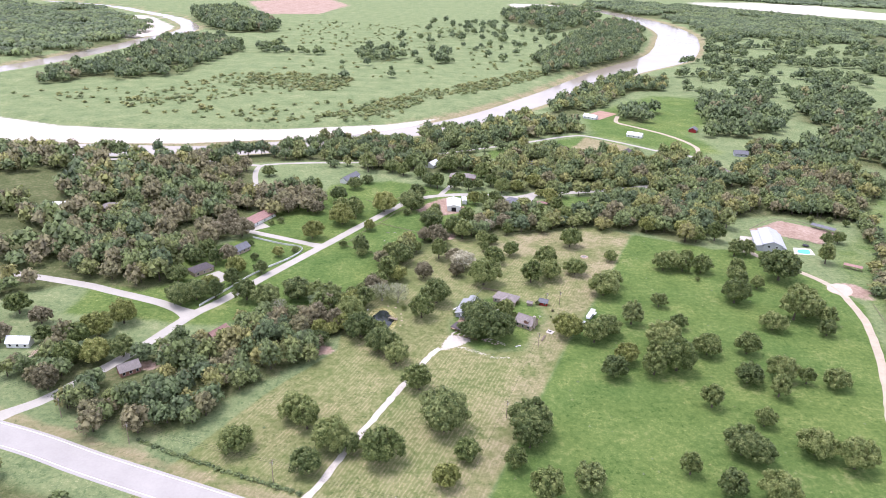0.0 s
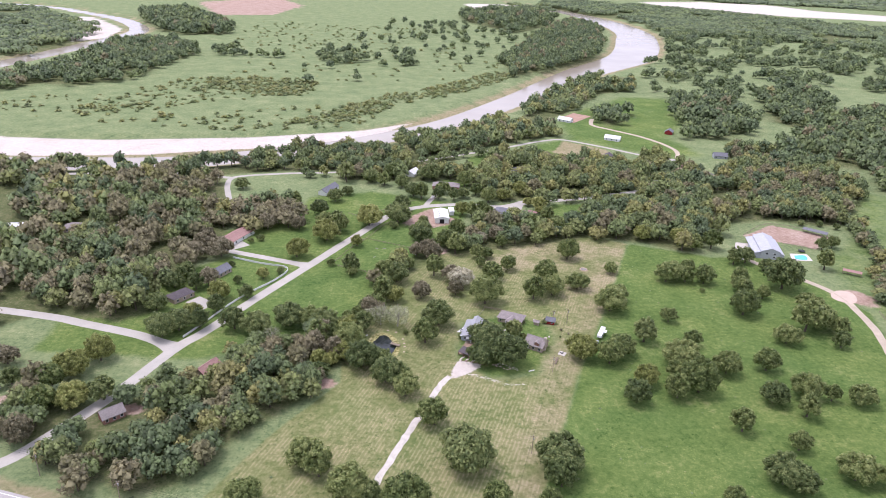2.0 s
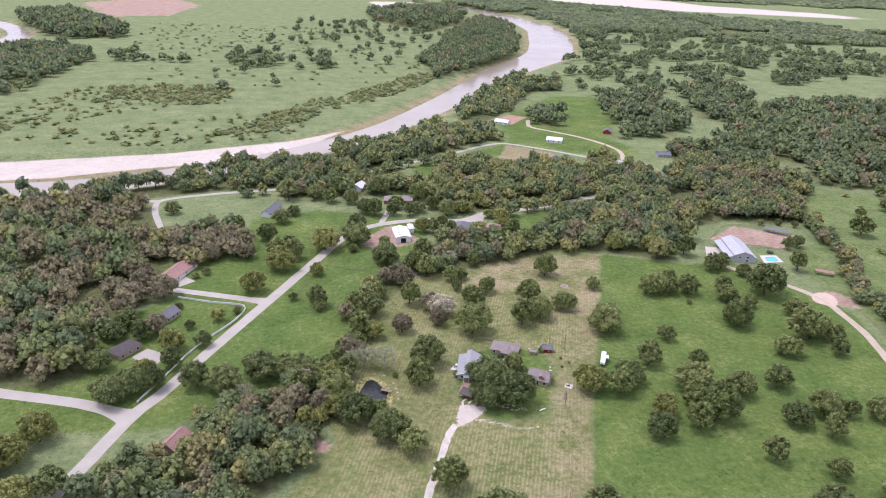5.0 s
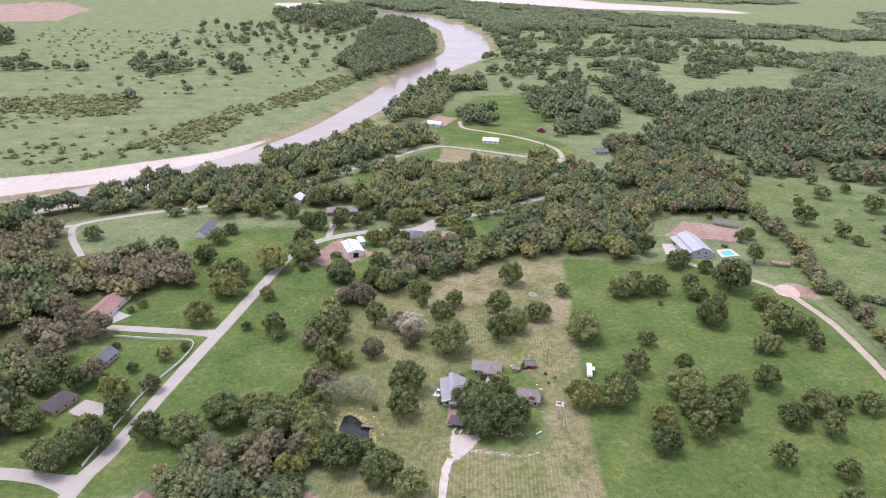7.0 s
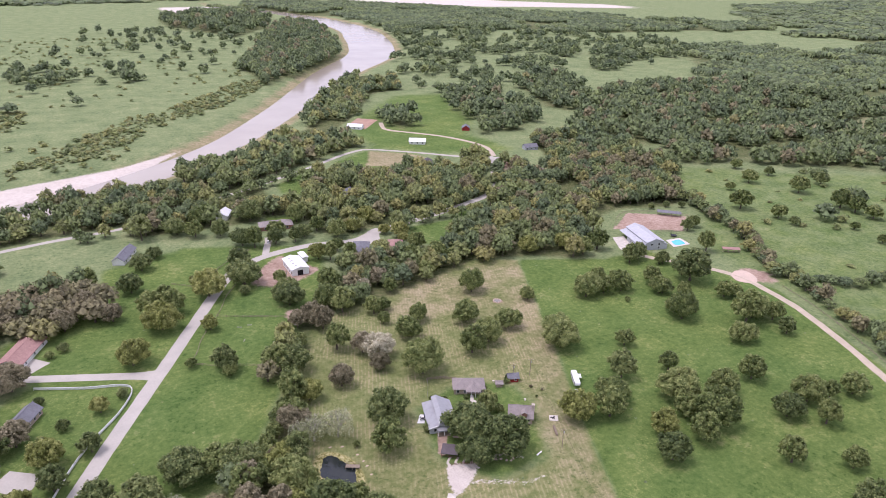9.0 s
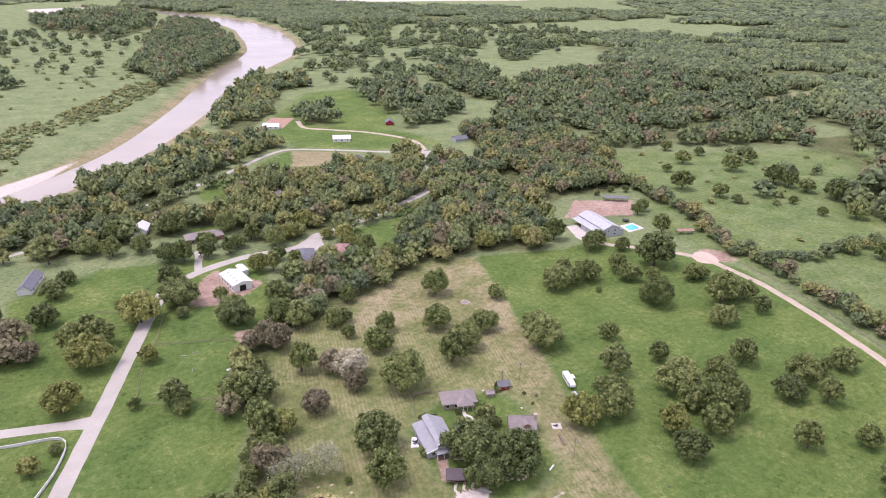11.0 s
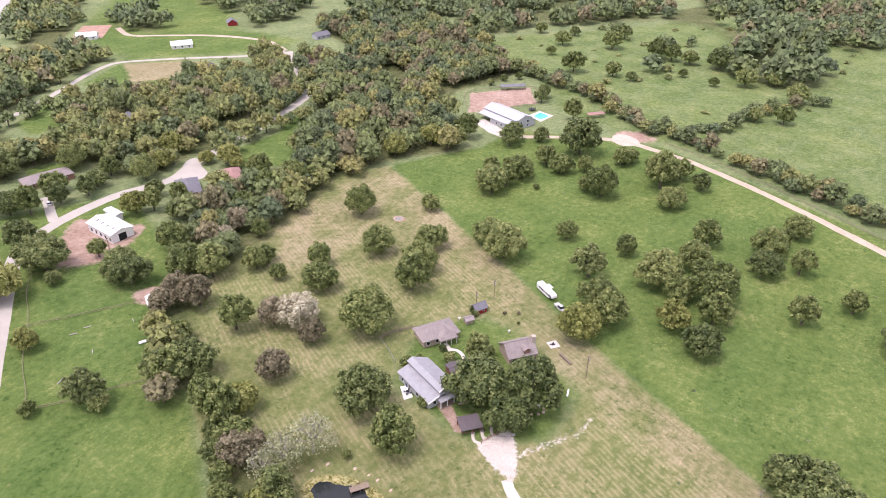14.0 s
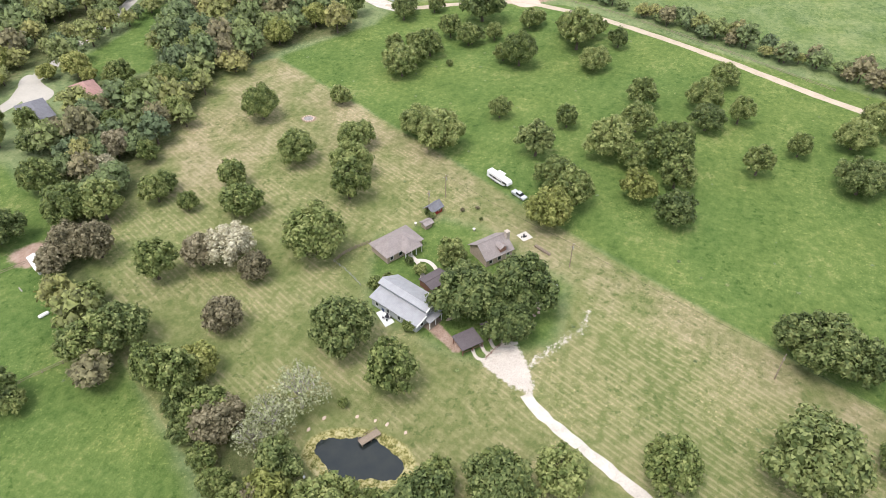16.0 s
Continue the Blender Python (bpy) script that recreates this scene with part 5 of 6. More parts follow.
tagged(plot("patio", [(14, 350), (10.2, 345.2), (12.8, 343.8), (16.2, 348.4)], 0.12, WHITE, "pale concrete patio beside the grey farmhouse", "patio"), kind="structure")
ribbon("path", [(40, 352), (38.2, 349), (36, 346.5), (32, 344)], 1.1, 0.06, CONCRETE, "pale concrete garden path", "path", step=1.0)
ribbon("path", [(38.2, 349), (39.2, 346.5), (38.6, 344), (36.6, 341.5)], 1.0, 0.05, CONCRETE, "curved pale concrete garden path", "path", step=1.0)
plot("pad", [(61, 325), (64, 323), (62, 320), (59, 322)], 0.14, CONCRETE, "square white concrete pad on the grass", "concrete pad")
bm = bmesh.new()
for dx, dy, r in ((0, 0, .5), (.7, .3, .35), (-.5, .6, .3), (.3, -.5, .3)):
    box(bm, 61.2 + dx - r, 322.6 + dy - r * .5, 0.142, 61.2 + dx + r, 322.6 + dy + r * .5, 0.45, None)
tagged(part("scrap_pile", bm, BLACK), "dark odds and ends on a white pad", "scrap")

pile = thing("log_pile", pose(57, 315.5, 0, 0, 0, 66), "stacked firewood logs in a low row", "log pile")
for i in range(12):
    for j in range(2):
        bm = bmesh.new()
        rod(bm, (-2.8 + i * 0.5, -0.45, 0.2 + 0.36 * j), (-2.8 + i * 0.5, 0.45, 0.2 + 0.36 * j), 0.2, n=7)
        part("log", bm, WOOD, pile)


def bench_log(x, y, deg, length, mat, name, label, category):
    e = thing(name, pose(x, y, 0, 0, 0, deg), label, category)
    for k in (-1, 1):
        bm = bmesh.new()
        box(bm, k * length * .35 - .08, -.2, 0, k * length * .35 + .08, .2, .42)
        part("leg", bm, mat, e)
    bm = bmesh.new()
    box(bm, -length / 2, -.28, .42, length / 2, .28, .5)
    part("seat", bm, mat, e)


bench_log(-37, 342, 60, 1.6, WHITE, "bench", "small white bench beside the pond", "bench")
bench_log(43, 307, 20, 3.2, WHITE, "bench", "long white bench on the lawn", "bench")
for x, y, d, l in ((-29, 456, 160, 2.4), (-34, 456, 150, 2.6), (-35, 442, 60, 2.2), (-49, 436, 25, 2.8), (-17, 447, 70, 2.0)):
    e = thing("fallen_log", pose(x, y, 0, 0, 0, d), "pale fallen log lying in the paddock", "log", "paddock logs")
    bm = bmesh.new()
    rod(bm, (-l / 2, 0, .18), (l / 2, 0, .2), .2, .15, 7)
    part("log", bm, BARE, e)

# pier over the pond
pier = thing("pier", pose(-22.4, 333.2, -0.4, 0, 0, -30), "small weathered wooden pier with a rail", "pier")
for i in range(14):
    bm = bmesh.new()
    box(bm, -2.6 + i * .38, -.95, .55, -2.6 + i * .38 + .34, .95, .62)
    part("plank", bm, WOOD, pier)
for x in (-2.4, 0, 2.4):
    for y in (-.9, .9):
        bm = bmesh.new()
        rod(bm, (x, y, -1.0), (x, y, 1.35 if y > 0 else .6), .08, n=6)
        part("post", bm, WOOD, pier)
for y in (.9, -.9):
    bm = bmesh.new()
    box(bm, -2.5, y - .05, 1.3 if y > 0 else .62, 2.6, y + .05, 1.4 if y > 0 else .72)
    part("rail", bm, WOOD, pier)
# weedy clumps of the pasture and rank grass of the hay land
weeds = []
rg = random.Random(77)
for poly, spacing, share in ((PASTURE, 7.0, 0.16), (LAWN, 9.0, 0.10), (HAY, 9.0, 0.05)):
    for x, y in scatter(poly, spacing, share, rg):
        weeds.append((x, y, -0.15, rg.uniform(0.7, 1.9), rg.uniform(0.3, 0.5), rg.uniform(0.2, 0.7)))
stand("weed_clumps", weeds, cluster_models(800, 14, 3, 1.6, 3), "small dark-green weed clumps in the pasture", "weeds", False)
for x, y, r in ((-26, 347.2, .5), (-21.8, 345.5, .55), (-18.4, 338.5, .5), (-17.8, 334, .45), (-17.6, 331, .5), (-18, 326, .45)):
    bm = bmesh.new()
    bmesh.ops.create_icosphere(bm, subdivisions=2, radius=r)
    for v in bm.verts:
        v.co = Vector((v.co.x * 1.2, v.co.y * .8, max(v.co.z, -.3) * .4)) * (1 + .25 * noise.noise(v.co * 2 + Vector((x, y, 0))))
    bmesh.ops.translate(bm, verts=bm.verts, vec=(x, y, .08))
    tagged(part("rock", bm, SANDPIT), "flat pale rock on the pond bank", "rock", "pond rocks")
# fire pit
pit = thing("fire_pit", pose(98, 422, 0), "ring of stones with ash in dry grass", "fire pit")
bm = bmesh.new()
bmesh.ops.create_cone(bm, cap_ends=True, segments=24, radius1=2.0, radius2=1.7, depth=.12, matrix=Matrix.Translation((0, 0, .06)))
part("ash", bm, varied("grey_ash", (.30, .28, .26), .95, spread=.4), pit)
for i in range(14):
    a = i * math.tau / 14
    bm = bmesh.new()
    bmesh.ops.create_icosphere(bm, subdivisions=1, radius=.38, matrix=pose(2.1 * math.cos(a), 2.1 * math.sin(a), .18, 20 * i, 0, 30 * i))
    part("stone", bm, SANDPIT, pit)


# ---- vehicles
def wheel(e, x, y, r=.38):
    bm = bmesh.new()
    rod(bm, (x, y - .13, r), (x, y + .13, r), r, n=14)
    w = part("wheel", bm, RUBBER, e)
    bm = bmesh.new()
    rod(bm, (x, y - .14, r), (x, y + .14, r), r * .55, n=10)
    part("rim", bm, CHROME, w)


def body_profile(bm, prof, half, taper=.0):
    """A side profile drawn out to both sides."""
    L = [bm.verts.new((x, -half + taper * max(0, z - 1.0), z)) for x, z in prof]
    R_ = [bm.verts.new((x, half - taper * max(0, z - 1.0), z)) for x, z in prof]
    bm.faces.new(L)
    bm.faces.new(R_[::-1])
    for i in range(len(prof)):
        j = (i + 1) % len(prof)
        bm.faces.new((L[j], L[i], R_[i], R_[j]))
    bmesh.ops.recalc_face_normals(bm, faces=bm.faces)


def car(name, x, y, deg, mat, label, pickup=False):
    e = thing(name, pose(x, y, 0, 0, 0, deg), label, "pickup truck" if pickup else "car", "parked vehicles")
    bm = bmesh.new()
    if pickup:
        body_profile(bm, [(-2.9, .45), (2.9, .45), (2.95, .9), (2.7, 1.1), (1.5, 1.2), (-2.9, 1.2)], .98)
    else:
        body_profile(bm, [(-2.2, .35), (2.2, .35), (2.3, .7), (2.0, .9), (1.1, 1.0), (-2.2, 1.0)], .9)
    part("body", bm, mat, e)
    bm = bmesh.new()
    if pickup:
        body_profile(bm, [(-.9, 1.15), (1.5, 1.15), (.9, 1.85), (-.75, 1.88)], .95, .25)
    else:
        body_profile(bm, [(-2.0, .98), (1.1, .98), (.4, 1.48), (-1.3, 1.5)], .87, .3)
    part("windows", bm, GLASS, e)
    bm = bmesh.new()
    if pickup:
        box(bm, -.72, -.68, 1.86, .85, .68, 1.93)
        box(bm, -2.8, -.8, 1.2, -1.0, .8, 1.26)
    else:
        box(bm, -1.25, -.62, 1.47, .35, .62, 1.53)
    part("roof", bm, mat, e)
    k = 1.8 if pickup else 1.35
    for sx in (-k, k):
        for sy in (-.85, .85):
            wheel(e, sx, sy, .4 if pickup else .33)
    for sy in (-.7, .7):
        bm = bmesh.new()
        xx = 2.9 if pickup else 2.2
        box(bm, xx - .05, sy - .18, .8 if pickup else .62, xx + .06, sy + .18, .98 if pickup else .76)
        part("headlight", bm, CHROME, e)
    return e


ang = math.degrees(math.atan2(329.5 - 344.5, 80.5 - 88.5))
car("pickup_truck", 80.8, 330.6, ang, SILVER, "silver pickup truck hitched to a long trailer", True)
tr = thing("trailer", pose(86.2, 339.6, 0, 0, 0, ang), "long white enclosed gooseneck trailer with dark graphics", "trailer", "parked vehicles")
bm = bmesh.new()
body_profile(bm, [(-5.0, .6), (3.4, .6), (3.6, 1.5), (5.4, 1.6), (5.2, 2.6), (4.6, 3.0), (-4.9, 3.05), (-5.0, 2.9)], 1.2)
bmesh.ops.bevel(bm, geom=bm.edges[:], offset=.08, segments=2, affect="EDGES")
part("body", bm, TRAILER, tr)
for s in (-1, 1):
    for x0, x1, z0, z1 in ((-3.6, -2.2, 1.5, 2.1), (-2.0, -.4, 1.4, 2.2), (-.2, 1.2, 1.6, 2.0), (1.4, 2.2, 1.5, 2.2), (2.6, 4.9, 1.7, 2.4)):
        bm = bmesh.new()
        box(bm, x0, s * 1.2 - .01, z0, x1, s * 1.2 + .01, z1)
        part("graphic_bar", bm, BLACK, tr, "dark painted bar")
for sx in (-1.8, -.8, .2):
    for sy in (-1.05, 1.05):
        wheel(tr, sx, sy, .4)
bm = bmesh.new()
box(bm, -2.4, 1.2, 2.6, .6, 2.6, 2.7)
part("awning", bm, TRAILER, tr)
car("car", 10, 559, 70, TRAILER, "small white car parked on a driveway")
car("car", -133, 469, 62, TRAILER, "white car parked beside the house")
car("car", -131, 465, 62, BLACK, "dark car parked beside the house")


# ---- poles and wires
def pole(x, y, h, deg, label="wooden utility pole with a crossarm"):
    e = thing("utility_pole", pose(x, y, 0, 0, 0, deg), label, "utility pole", "utility poles")
    bm = bmesh.new()
    rod(bm, (0, 0, -.3), (0, 0, h), .17, .11, 8)
    part("pole", bm, WOOD, e)
    bm = bmesh.new()
    box(bm, -1.1, -.07, h - .8, 1.1, .07, h - .62)
    part("crossarm", bm, WOOD, e)
    for dx in (-1, 0, 1):
        bm = bmesh.new()
        rod(bm, (dx, 0, h - .62 if dx else h), (dx, 0, h - .35 if dx else h + .25), .06, n=6)
        part("insulator", bm, CHROME, e)
    bm = bmesh.new()
    rod(bm, (.3, 0, h - 2.2), (.3, 0, h - 1.3), .22, n=10)
    part("transformer", bm, CHROME, e)


def wire(a, b, sag=1.0):
    cu = bpy.data.curves.new("power_line", "CURVE")
    cu.dimensions, cu.bevel_depth = "3D", 0.025
    sp = cu.splines.new("POLY")
    sp.points.add(14)
    for i in range(15):
        t = i / 14
        p = Vector(a).lerp(Vector(b), t)
        sp.points[i].co = (p.x, p.y, p.z - sag * 4 * t * (1 - t), 1)
    cu.materials.append(RUBBER)
    tagged(new("power_line", cu), "thin dark sagging power line", "power line", "power lines")


LINE_A = [(-156, 242), (-121, 226), (-59, 206), (-12, 188)]
for x, y in LINE_A:
    pole(x, y, 10.5, 66)
for (ax, ay), (bx, by) in zip([(-215, 268)] + LINE_A, LINE_A + [(40, 166)]):
    for o in (-1, 0, 1):
        wire((ax + .4 * o, ay + .9 * o, 10.2), (bx + .4 * o, by + .9 * o, 10.2), 1.2)
LINE_B = [(32, 248), (53, 306), (71, 353)]
for x, y in LINE_B:
    pole(x, y, 9.0, -20)
for (ax, ay), (bx, by) in zip([(12, 195)] + LINE_B, LINE_B):
    wire((ax, ay, 8.9), (bx, by, 8.9), .9)
pole(64, 356, 6.5, 0)
pole(2, 493, 9, 30)


# ---- fences
def fence(pts, h, gap, mat, label, rails=2, board=0.07):
    line = chain(pts, gap)
    e = thing("fence", Matrix.Identity(4), label, "fence")
    for p in line:
        bm = bmesh.new()
        rod(bm, (p.x, p.y, -.2), (p.x, p.y, h), .09, n=6)
        part("post", bm, mat, e)
    for k in range(rails):
        bm = bmesh.new()
        z = h * (k + 1) / rails - .12
        for a, b in zip(line, line[1:]):
            d = (b - a)
            q = Matrix.Translation((a.x, a.y, z)) @ Matrix.Rotation(math.atan2(d.y, d.x), 4, "Z")
            box(bm, 0, -.03, -board, d.length, .03, board, q)
        part("rail", bm, mat, e)
    if board > 0.1:
        bm = bmesh.new()
        for a, b in zip(line, line[1:]):
            d = (b - a)
            box(bm, 0, -.16, h, d.length, .16, h + .05, Matrix.Translation((a.x, a.y, 0)) @ Matrix.Rotation(math.atan2(d.y, d.x), 4, "Z"))
        part("cap_board", bm, mat, e)


fence([(-125, 441), (-106, 432), (-88.5, 424.5), (-93, 409), (-106, 391), (-114, 377), (-122, 359), (-130, 342)], 1.2, 3.0, WHITE, "white board fence along the lane", 3, 0.17)
for pts in ([(-60, 430), (-54, 426), (-42, 420), (-33, 415), (-24, 409)], [(-41, 472), (-26, 464), (-15, 458), (-7, 454)], [(-56, 522), (-40, 508)], [(-5, 551), (-18, 542), (-32, 527)], [(-62, 432), (-58, 439), (-52, 454), (-39, 477), (-32, 493), (-24, 505)], [(-14, 497), (-3, 491), (8, 494)]):
    fence(pts, 1.2, 4.0, WOOD, "weathered wooden paddock fence", 2)
fence([(231, 479), (262, 500), (297, 474), (272, 453), (252, 462)], 1.3, 5.0, WOOD, "wooden fence round a bare paddock", 2)
fence([(10, 316.5), (15, 315), (22, 312)], 1.1, 2.0, REDWOOD, "red-brown rail fence beside the gravel", 2)
fence([(256, 362), (247, 330), (226, 282), (202, 233)], 1.2, 6.0, WOOD, "wire fence with wooden posts along the track", 2)

# ---- big barn's yard
plot("pool_deck", [(248, 446), (243.5, 434.5), (257.5, 433.5), (259.5, 444.5)], 0.15, CONCRETE, "white paved deck round a swimming pool", "pool deck")
patch("pool", [(249.5, 442.5), (247.5, 437), (254.5, 435.5), (256.5, 442.5)], 0.20, POOL, "bright turquoise swimming pool", "swimming pool")
plot("yard", [(219, 466), (210, 449), (208, 436), (214, 436), (222, 452), (227, 464)], 0.06, GRAVEL, "pale gravel yard beside the barn", "yard")
patch("sand_pit", [(242, 387), (249, 390), (255, 387), (253, 378), (247, 373), (241, 376), (239, 381)], 0.08, SANDPIT, "round pale sandy lot", "sand lot")
open_shed("shelter", 286, 481, -45, 17, 4.5, 2.6, ROOF_SLATE, WOOD, "long low open shelter beside the paddock", "shelter", 6)
open_shed("shelter", 271, 412, -35, 11, 3.2, 2.4, ROOF_SALMON, WOOD, "pale open shelter on the grass", "shelter", 4)
tramp = thing("trampoline", pose(258, 449, 0), "round trampoline with a dark safety net", "trampoline")
bm = bmesh.new()
bmesh.ops.create_cone(bm, cap_ends=True, segments=20, radius1=2.1, radius2=2.1, depth=.12, matrix=Matrix.Translation((0, 0, .9)))
part("mat", bm, BLACK, tramp)
for i in range(8):
    a = i * math.tau / 8
    bm = bmesh.new()
    rod(bm, (2.1 * math.cos(a), 2.1 * math.sin(a), 0), (2.1 * math.cos(a), 2.1 * math.sin(a), 2.6), .05, n=6)
    part("pole", bm, BLACK, tramp)

# far fields and yards
plot("field", [(176, 848), (203, 880), (221, 863), (190, 826)], 0.05, DIRT, "brown bare field beside a white shed", "field")
plot("driveway", [(-139, 381), (-133, 388), (-122, 380), (-129, 369)], 0.07, ASPHALT, "pale concrete driveway", "driveway")
plot("driveway", [(-137, 470), (-131, 476), (-118, 462), (-128, 454)], 0.07, ASPHALT, "pale concrete driveway", "driveway")
ribbon("driveway", [(3, 541), (6, 550), (10, 560), (12, 568)], 4.0, 0.07, ASPHALT, "pale driveway to the brick house", "driveway")
patch("yard", [(62, 531), (70, 543), (78, 551), (84, 551), (79, 538), (76, 530), (70, 527)], 0.09, ASPHALT, "pale paved turning yard", "yard")
ribbon("driveway", [(84, 550), (76, 542), (70, 531)], 6.0, 0.07, ASPHALT, "pale driveway with a turning place", "driveway")

# ---- low hedge along the highway verge, and trees by the river lane
hedge = []
rg = random.Random(12)
for p in chain([(-118, 228), (-95, 218), (-70, 208), (-48, 200)], 1.6):
    hedge.append((p.x + rg.uniform(-.5, .5), p.y + rg.uniform(-.5, .5), -0.3, rg.uniform(2.2, 3.6), 0.7, rg.uniform(0.2, 0.5)))
stand("roadside_hedge", hedge, BUSH, "low clipped green hedge along the highway", "hedge", False)
lane = []
for p in chain([(-140, 630), (-70, 636), (-30, 655), (20, 690), (70, 714), (105, 730)], 10):
    lane.append((p.x + rg.uniform(-4, 4), p.y + rg.uniform(-2, 6), 0, rg.uniform(9, 14), rg.uniform(.85, 1.1), rg.uniform(.1, .7)))
for p in chain([(-100, 612), (-40, 624), (0, 652), (40, 675), (75, 692)], 9):
    lane.append((p.x + rg.uniform(-5, 3), p.y - rg.uniform(0, 6), 0, rg.uniform(8, 13), rg.uniform(.85, 1.1), rg.uniform(.1, .7)))
for p in chain([(110, 556), (150, 558), (190, 575), (225, 604), (245, 634)], 7):
    for k in (-1, 1):
        lane.append((p.x + k * rg.uniform(5, 9), p.y - k * rg.uniform(5, 9), 0, rg.uniform(8, 13), rg.uniform(.85, 1.1), rg.uniform(.1, .75)))
for x, y in ((-105, 500), (-117, 500), (-128, 492), (-141, 512), (-150, 500), (-140, 524), (-125, 525), (-111, 516), (-100, 522), (-91, 507), (-119, 484), (-152, 520), (-132, 506), (-97, 494), (-155, 470), (-160, 450), (-150, 425), (-160, 410), (-166, 430)):
    lane.append((x, y, 0, rg.uniform(12, 18), rg.uniform(.85, 1.1), rg.uniform(.8, 1.0)))
stand("lane_trees", lane, MID, "green and brown trees beside the lanes")

# wheel tracks fanning out from the gravel to the carports
for x0, y0, x1, y1 in ((9.5, 318.5, 12, 321), (12, 317, 14.6, 319.6), (14.6, 315.6, 17, 318), (17.2, 314.2, 19.6, 316.4)):
    ribbon("track", [(x0 + 1.5, y0 - 3.5), (x0, y0), (x1, y1)], 0.8, 0.05, GRAVEL, "narrow white gravel wheel track", "track", 0.1, 1.0)

# ---- round the farmhouses
fence([(28, 371), (32, 370), (36, 368), (40, 365)], 1.3, 2.0, WOOD, "weathered board fence joining the brick house", 3, 0.1)
fence([(28, 371), (26, 366), (22, 359)], 1.1, 2.5, CHROME, "thin wire garden fence on metal posts", 2, 0.02)
table = thing("patio_table", pose(13.2, 346.2, 0.12), "small round dark patio table", "table")
bm = bmesh.new()
bmesh.ops.create_cone(bm, cap_ends=True, segments=20, radius1=.62, radius2=.62, depth=.05, matrix=Matrix.Translation((0, 0, .72)))
part("tabletop", bm, BLACK, table)
bm = bmesh.new()
rod(bm, (0, 0, 0), (0, 0, .7), .05, n=8)
part("leg", bm, CHROME, table)
for k in range(4):
    chair = thing("patio_chair", pose(13.2 + 1.0 * math.cos(k * 1.57 + .4), 346.2 + 1.0 * math.sin(k * 1.57 + .4), 0.12, 0, 0, math.degrees(k * 1.57 + .4)), "dark metal patio chair on pale concrete", "chair", "patio chairs")
    bm = bmesh.new()
    box(bm, -.25, -.25, .42, .25, .25, .47)
    part("seat", bm, BLACK, chair)
    bm = bmesh.new()
    box(bm, .22, -.25, .47, .27, .25, .95)
    part("backrest", bm, BLACK, chair)
    for lx in (-.22, .22):
        for ly in (-.22, .22):
            bm = bmesh.new()
            rod(bm, (lx, ly, 0), (lx, ly, .42), .025, n=6)
            part("leg", bm, CHROME, chair)
NAVY = varied("navy_cover", (0.04, 0.06, 0.14), 0.7, spread=.2)
grill = thing("grill", pose(15.6, 348.6, 0.12, 0, 0, 55), "barbecue grill under a navy cover on the patio", "grill")
bm = bmesh.new()
body_profile(bm, [(-.8, .05), (.8, .05), (.8, .95), (.45, 1.2), (-.45, 1.2), (-.8, .95)], .35)
bmesh.ops.bevel(bm, geom=bm.edges[:], offset=.06, segments=2, affect="EDGES")
part("cover", bm, NAVY, grill)
for lx in (-.65, .65):
    bm = bmesh.new()
    rod(bm, (lx, -.3, .07), (lx, .3, .07), .07, n=10)
    part("wheel", bm, RUBBER, grill)
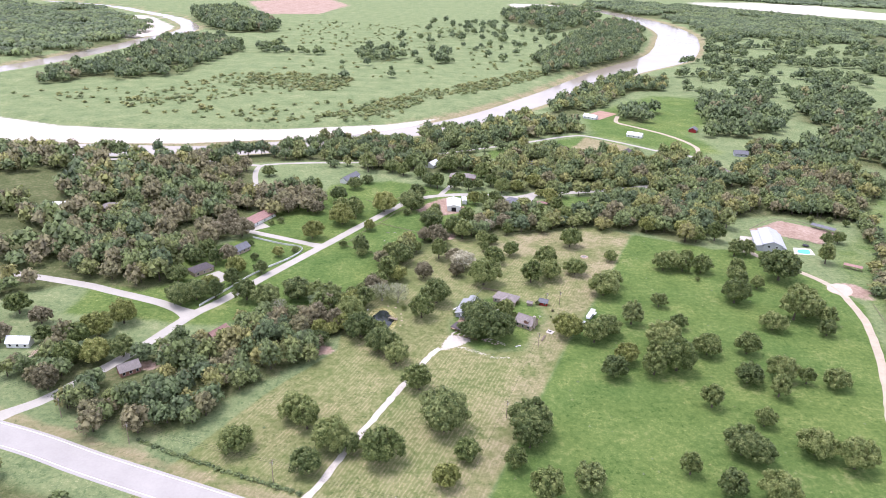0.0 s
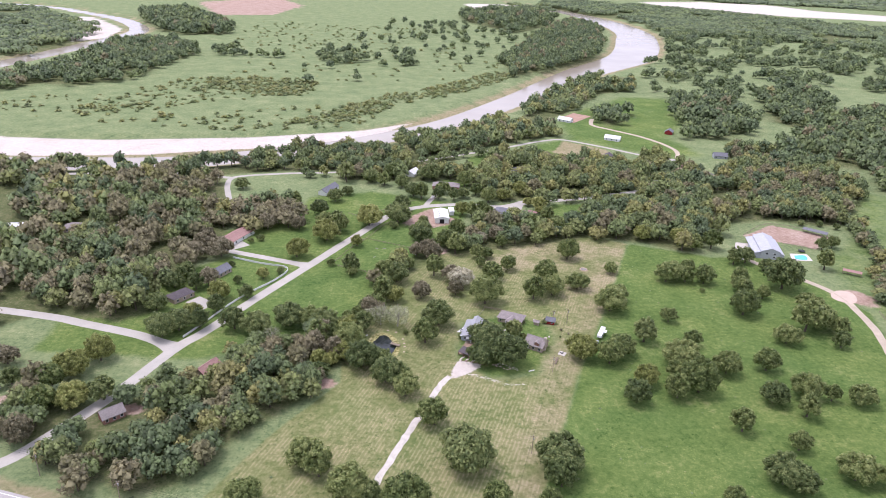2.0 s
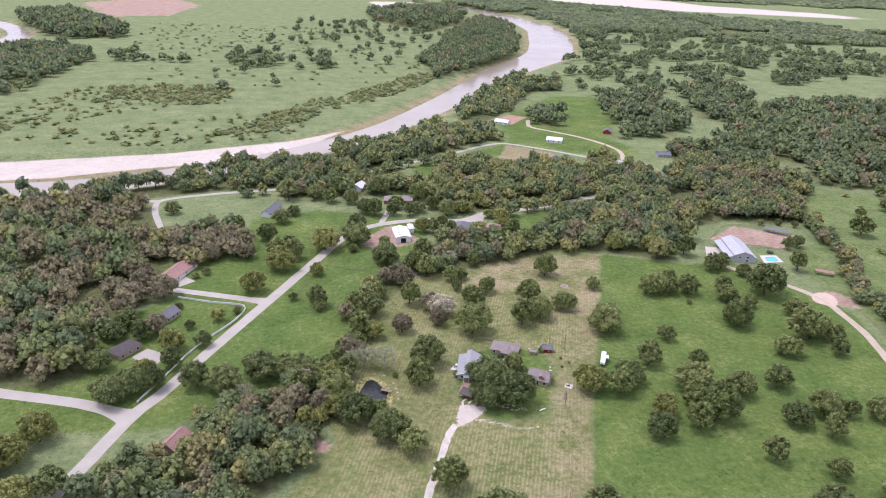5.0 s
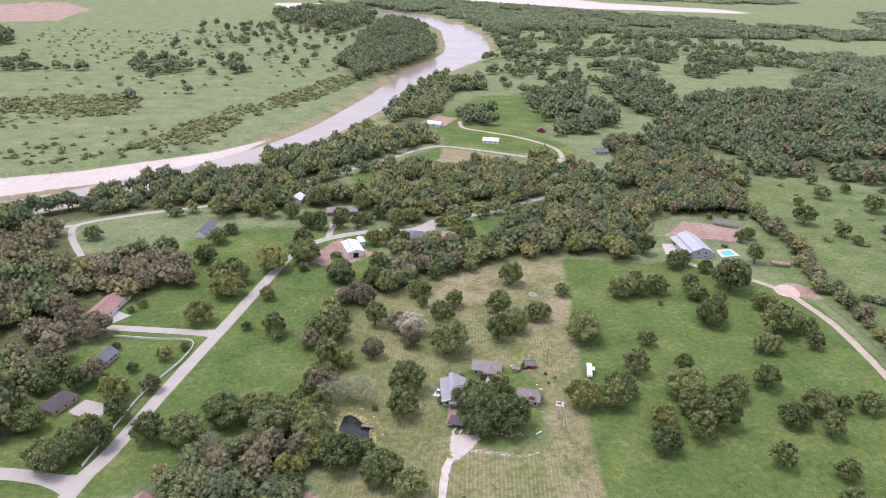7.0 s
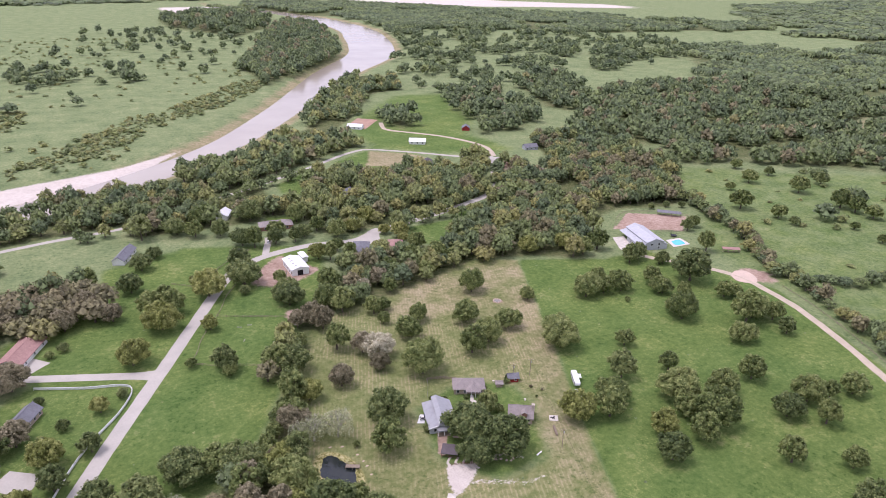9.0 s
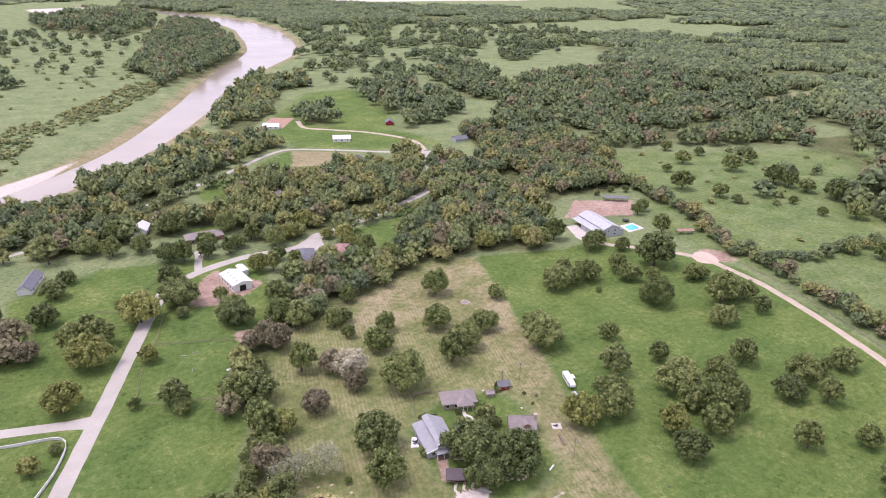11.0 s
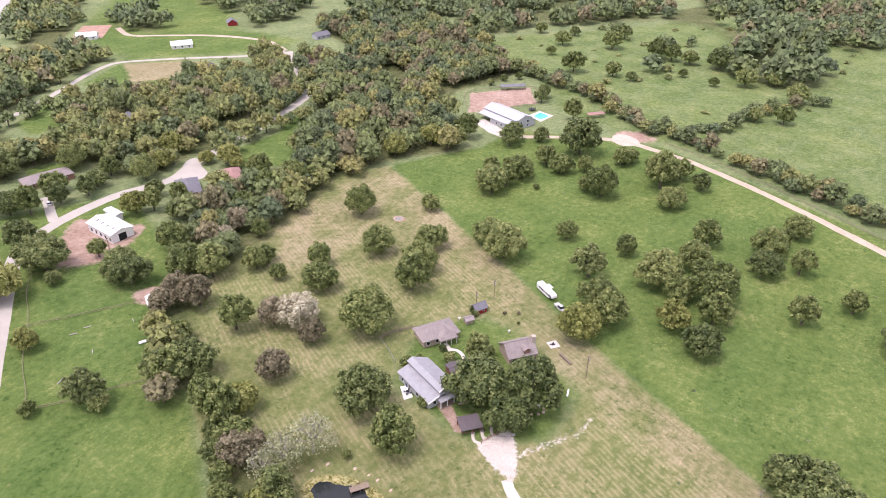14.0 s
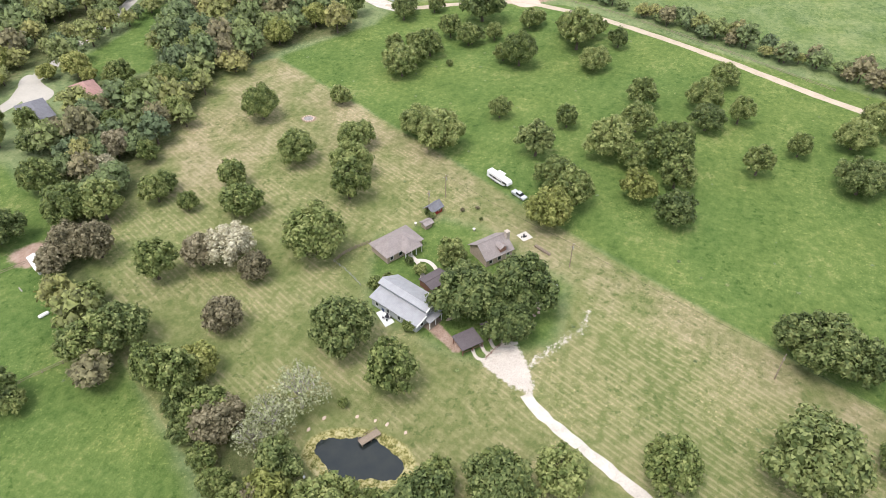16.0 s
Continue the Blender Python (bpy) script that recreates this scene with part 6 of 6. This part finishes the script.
# an upturned boat under the oak
bm = bmesh.new()
ribs = []
for i in range(9):
    u = -1 + i / 4
    w, h_ = .62 * math.sqrt(max(.02, 1 - u * u * .92)), .42 * math.sqrt(max(.05, 1 - u * u * .6))
    ribs.append([bm.verts.new((u * 2.1, w * math.cos(a), .05 + h_ * math.sin(a))) for a in (0, .6, 1.2, 1.94, 2.54, math.pi)])
for p, q in zip(ribs, ribs[1:]):
    for j in range(5):
        bm.faces.new((p[j], q[j], q[j + 1], p[j + 1]))
bm.faces.new(ribs[0][::-1])
bm.faces.new(ribs[-1])
bmesh.ops.recalc_face_normals(bm, faces=bm.faces)
boat = tagged(part("boat", bm, TANWALL), "pale upturned rowing boat lying on the grass", "boat")
boat.matrix_world = pose(20.5, 330, 0, 0, 0, -32)
# flagstones beside the gravel
rg = random.Random(5)
for k, p in enumerate(chain([(25, 313), (27, 312), (30, 310), (33, 309)], 1.3)):
    bm = bmesh.new()
    box(bm, -.55, -.4, -.05, .55, .4, .09)
    bmesh.ops.bevel(bm, geom=bm.edges[:], offset=.05, segments=1, affect="EDGES")
    stone = tagged(part("flagstone", bm, SANDPIT), "flat tan flagstone set in grass", "flagstone", "flagstones")
    stone.matrix_world = pose(p.x + rg.uniform(-.3, .3), p.y + rg.uniform(-.5, .5), 0, 0, 0, rg.uniform(0, 90))
# small pale things on the lawns
for x, y, label in ((58, 338, "white stone birdbath on the lawn"), (53.5, 356, "white stone birdbath beside the brick house")):
    bath = thing("birdbath", pose(x, y, 0), label, "birdbath")
    bm = bmesh.new()
    rod(bm, (0, 0, 0), (0, 0, .75), .22, .14, 10)
    part("pedestal", bm, CONCRETE, bath)
    bm = bmesh.new()
    bmesh.ops.create_cone(bm, cap_ends=True, segments=18, radius1=.25, radius2=.5, depth=.16, matrix=Matrix.Translation((0, 0, .83)))
    part("basin", bm, CONCRETE, bath)
bm = bmesh.new()
box(bm, -1.4, -.65, 0, 1.4, .65, .6)
bmesh.ops.bevel(bm, geom=bm.edges[:], offset=.18, segments=3, affect="EDGES")
trough = tagged(part("water_trough", bm, WHITE), "rounded white water trough in the paddock", "trough")
trough.matrix_world = pose(-22, 433, 0, 0, 0, -20)
open_shed("canopy", 145, 516, 30, 3.6, 3.6, 2.2, ROOF_WHITE, CHROME, "small white garden canopy at the lawn's edge", "canopy", 2, 0.3)
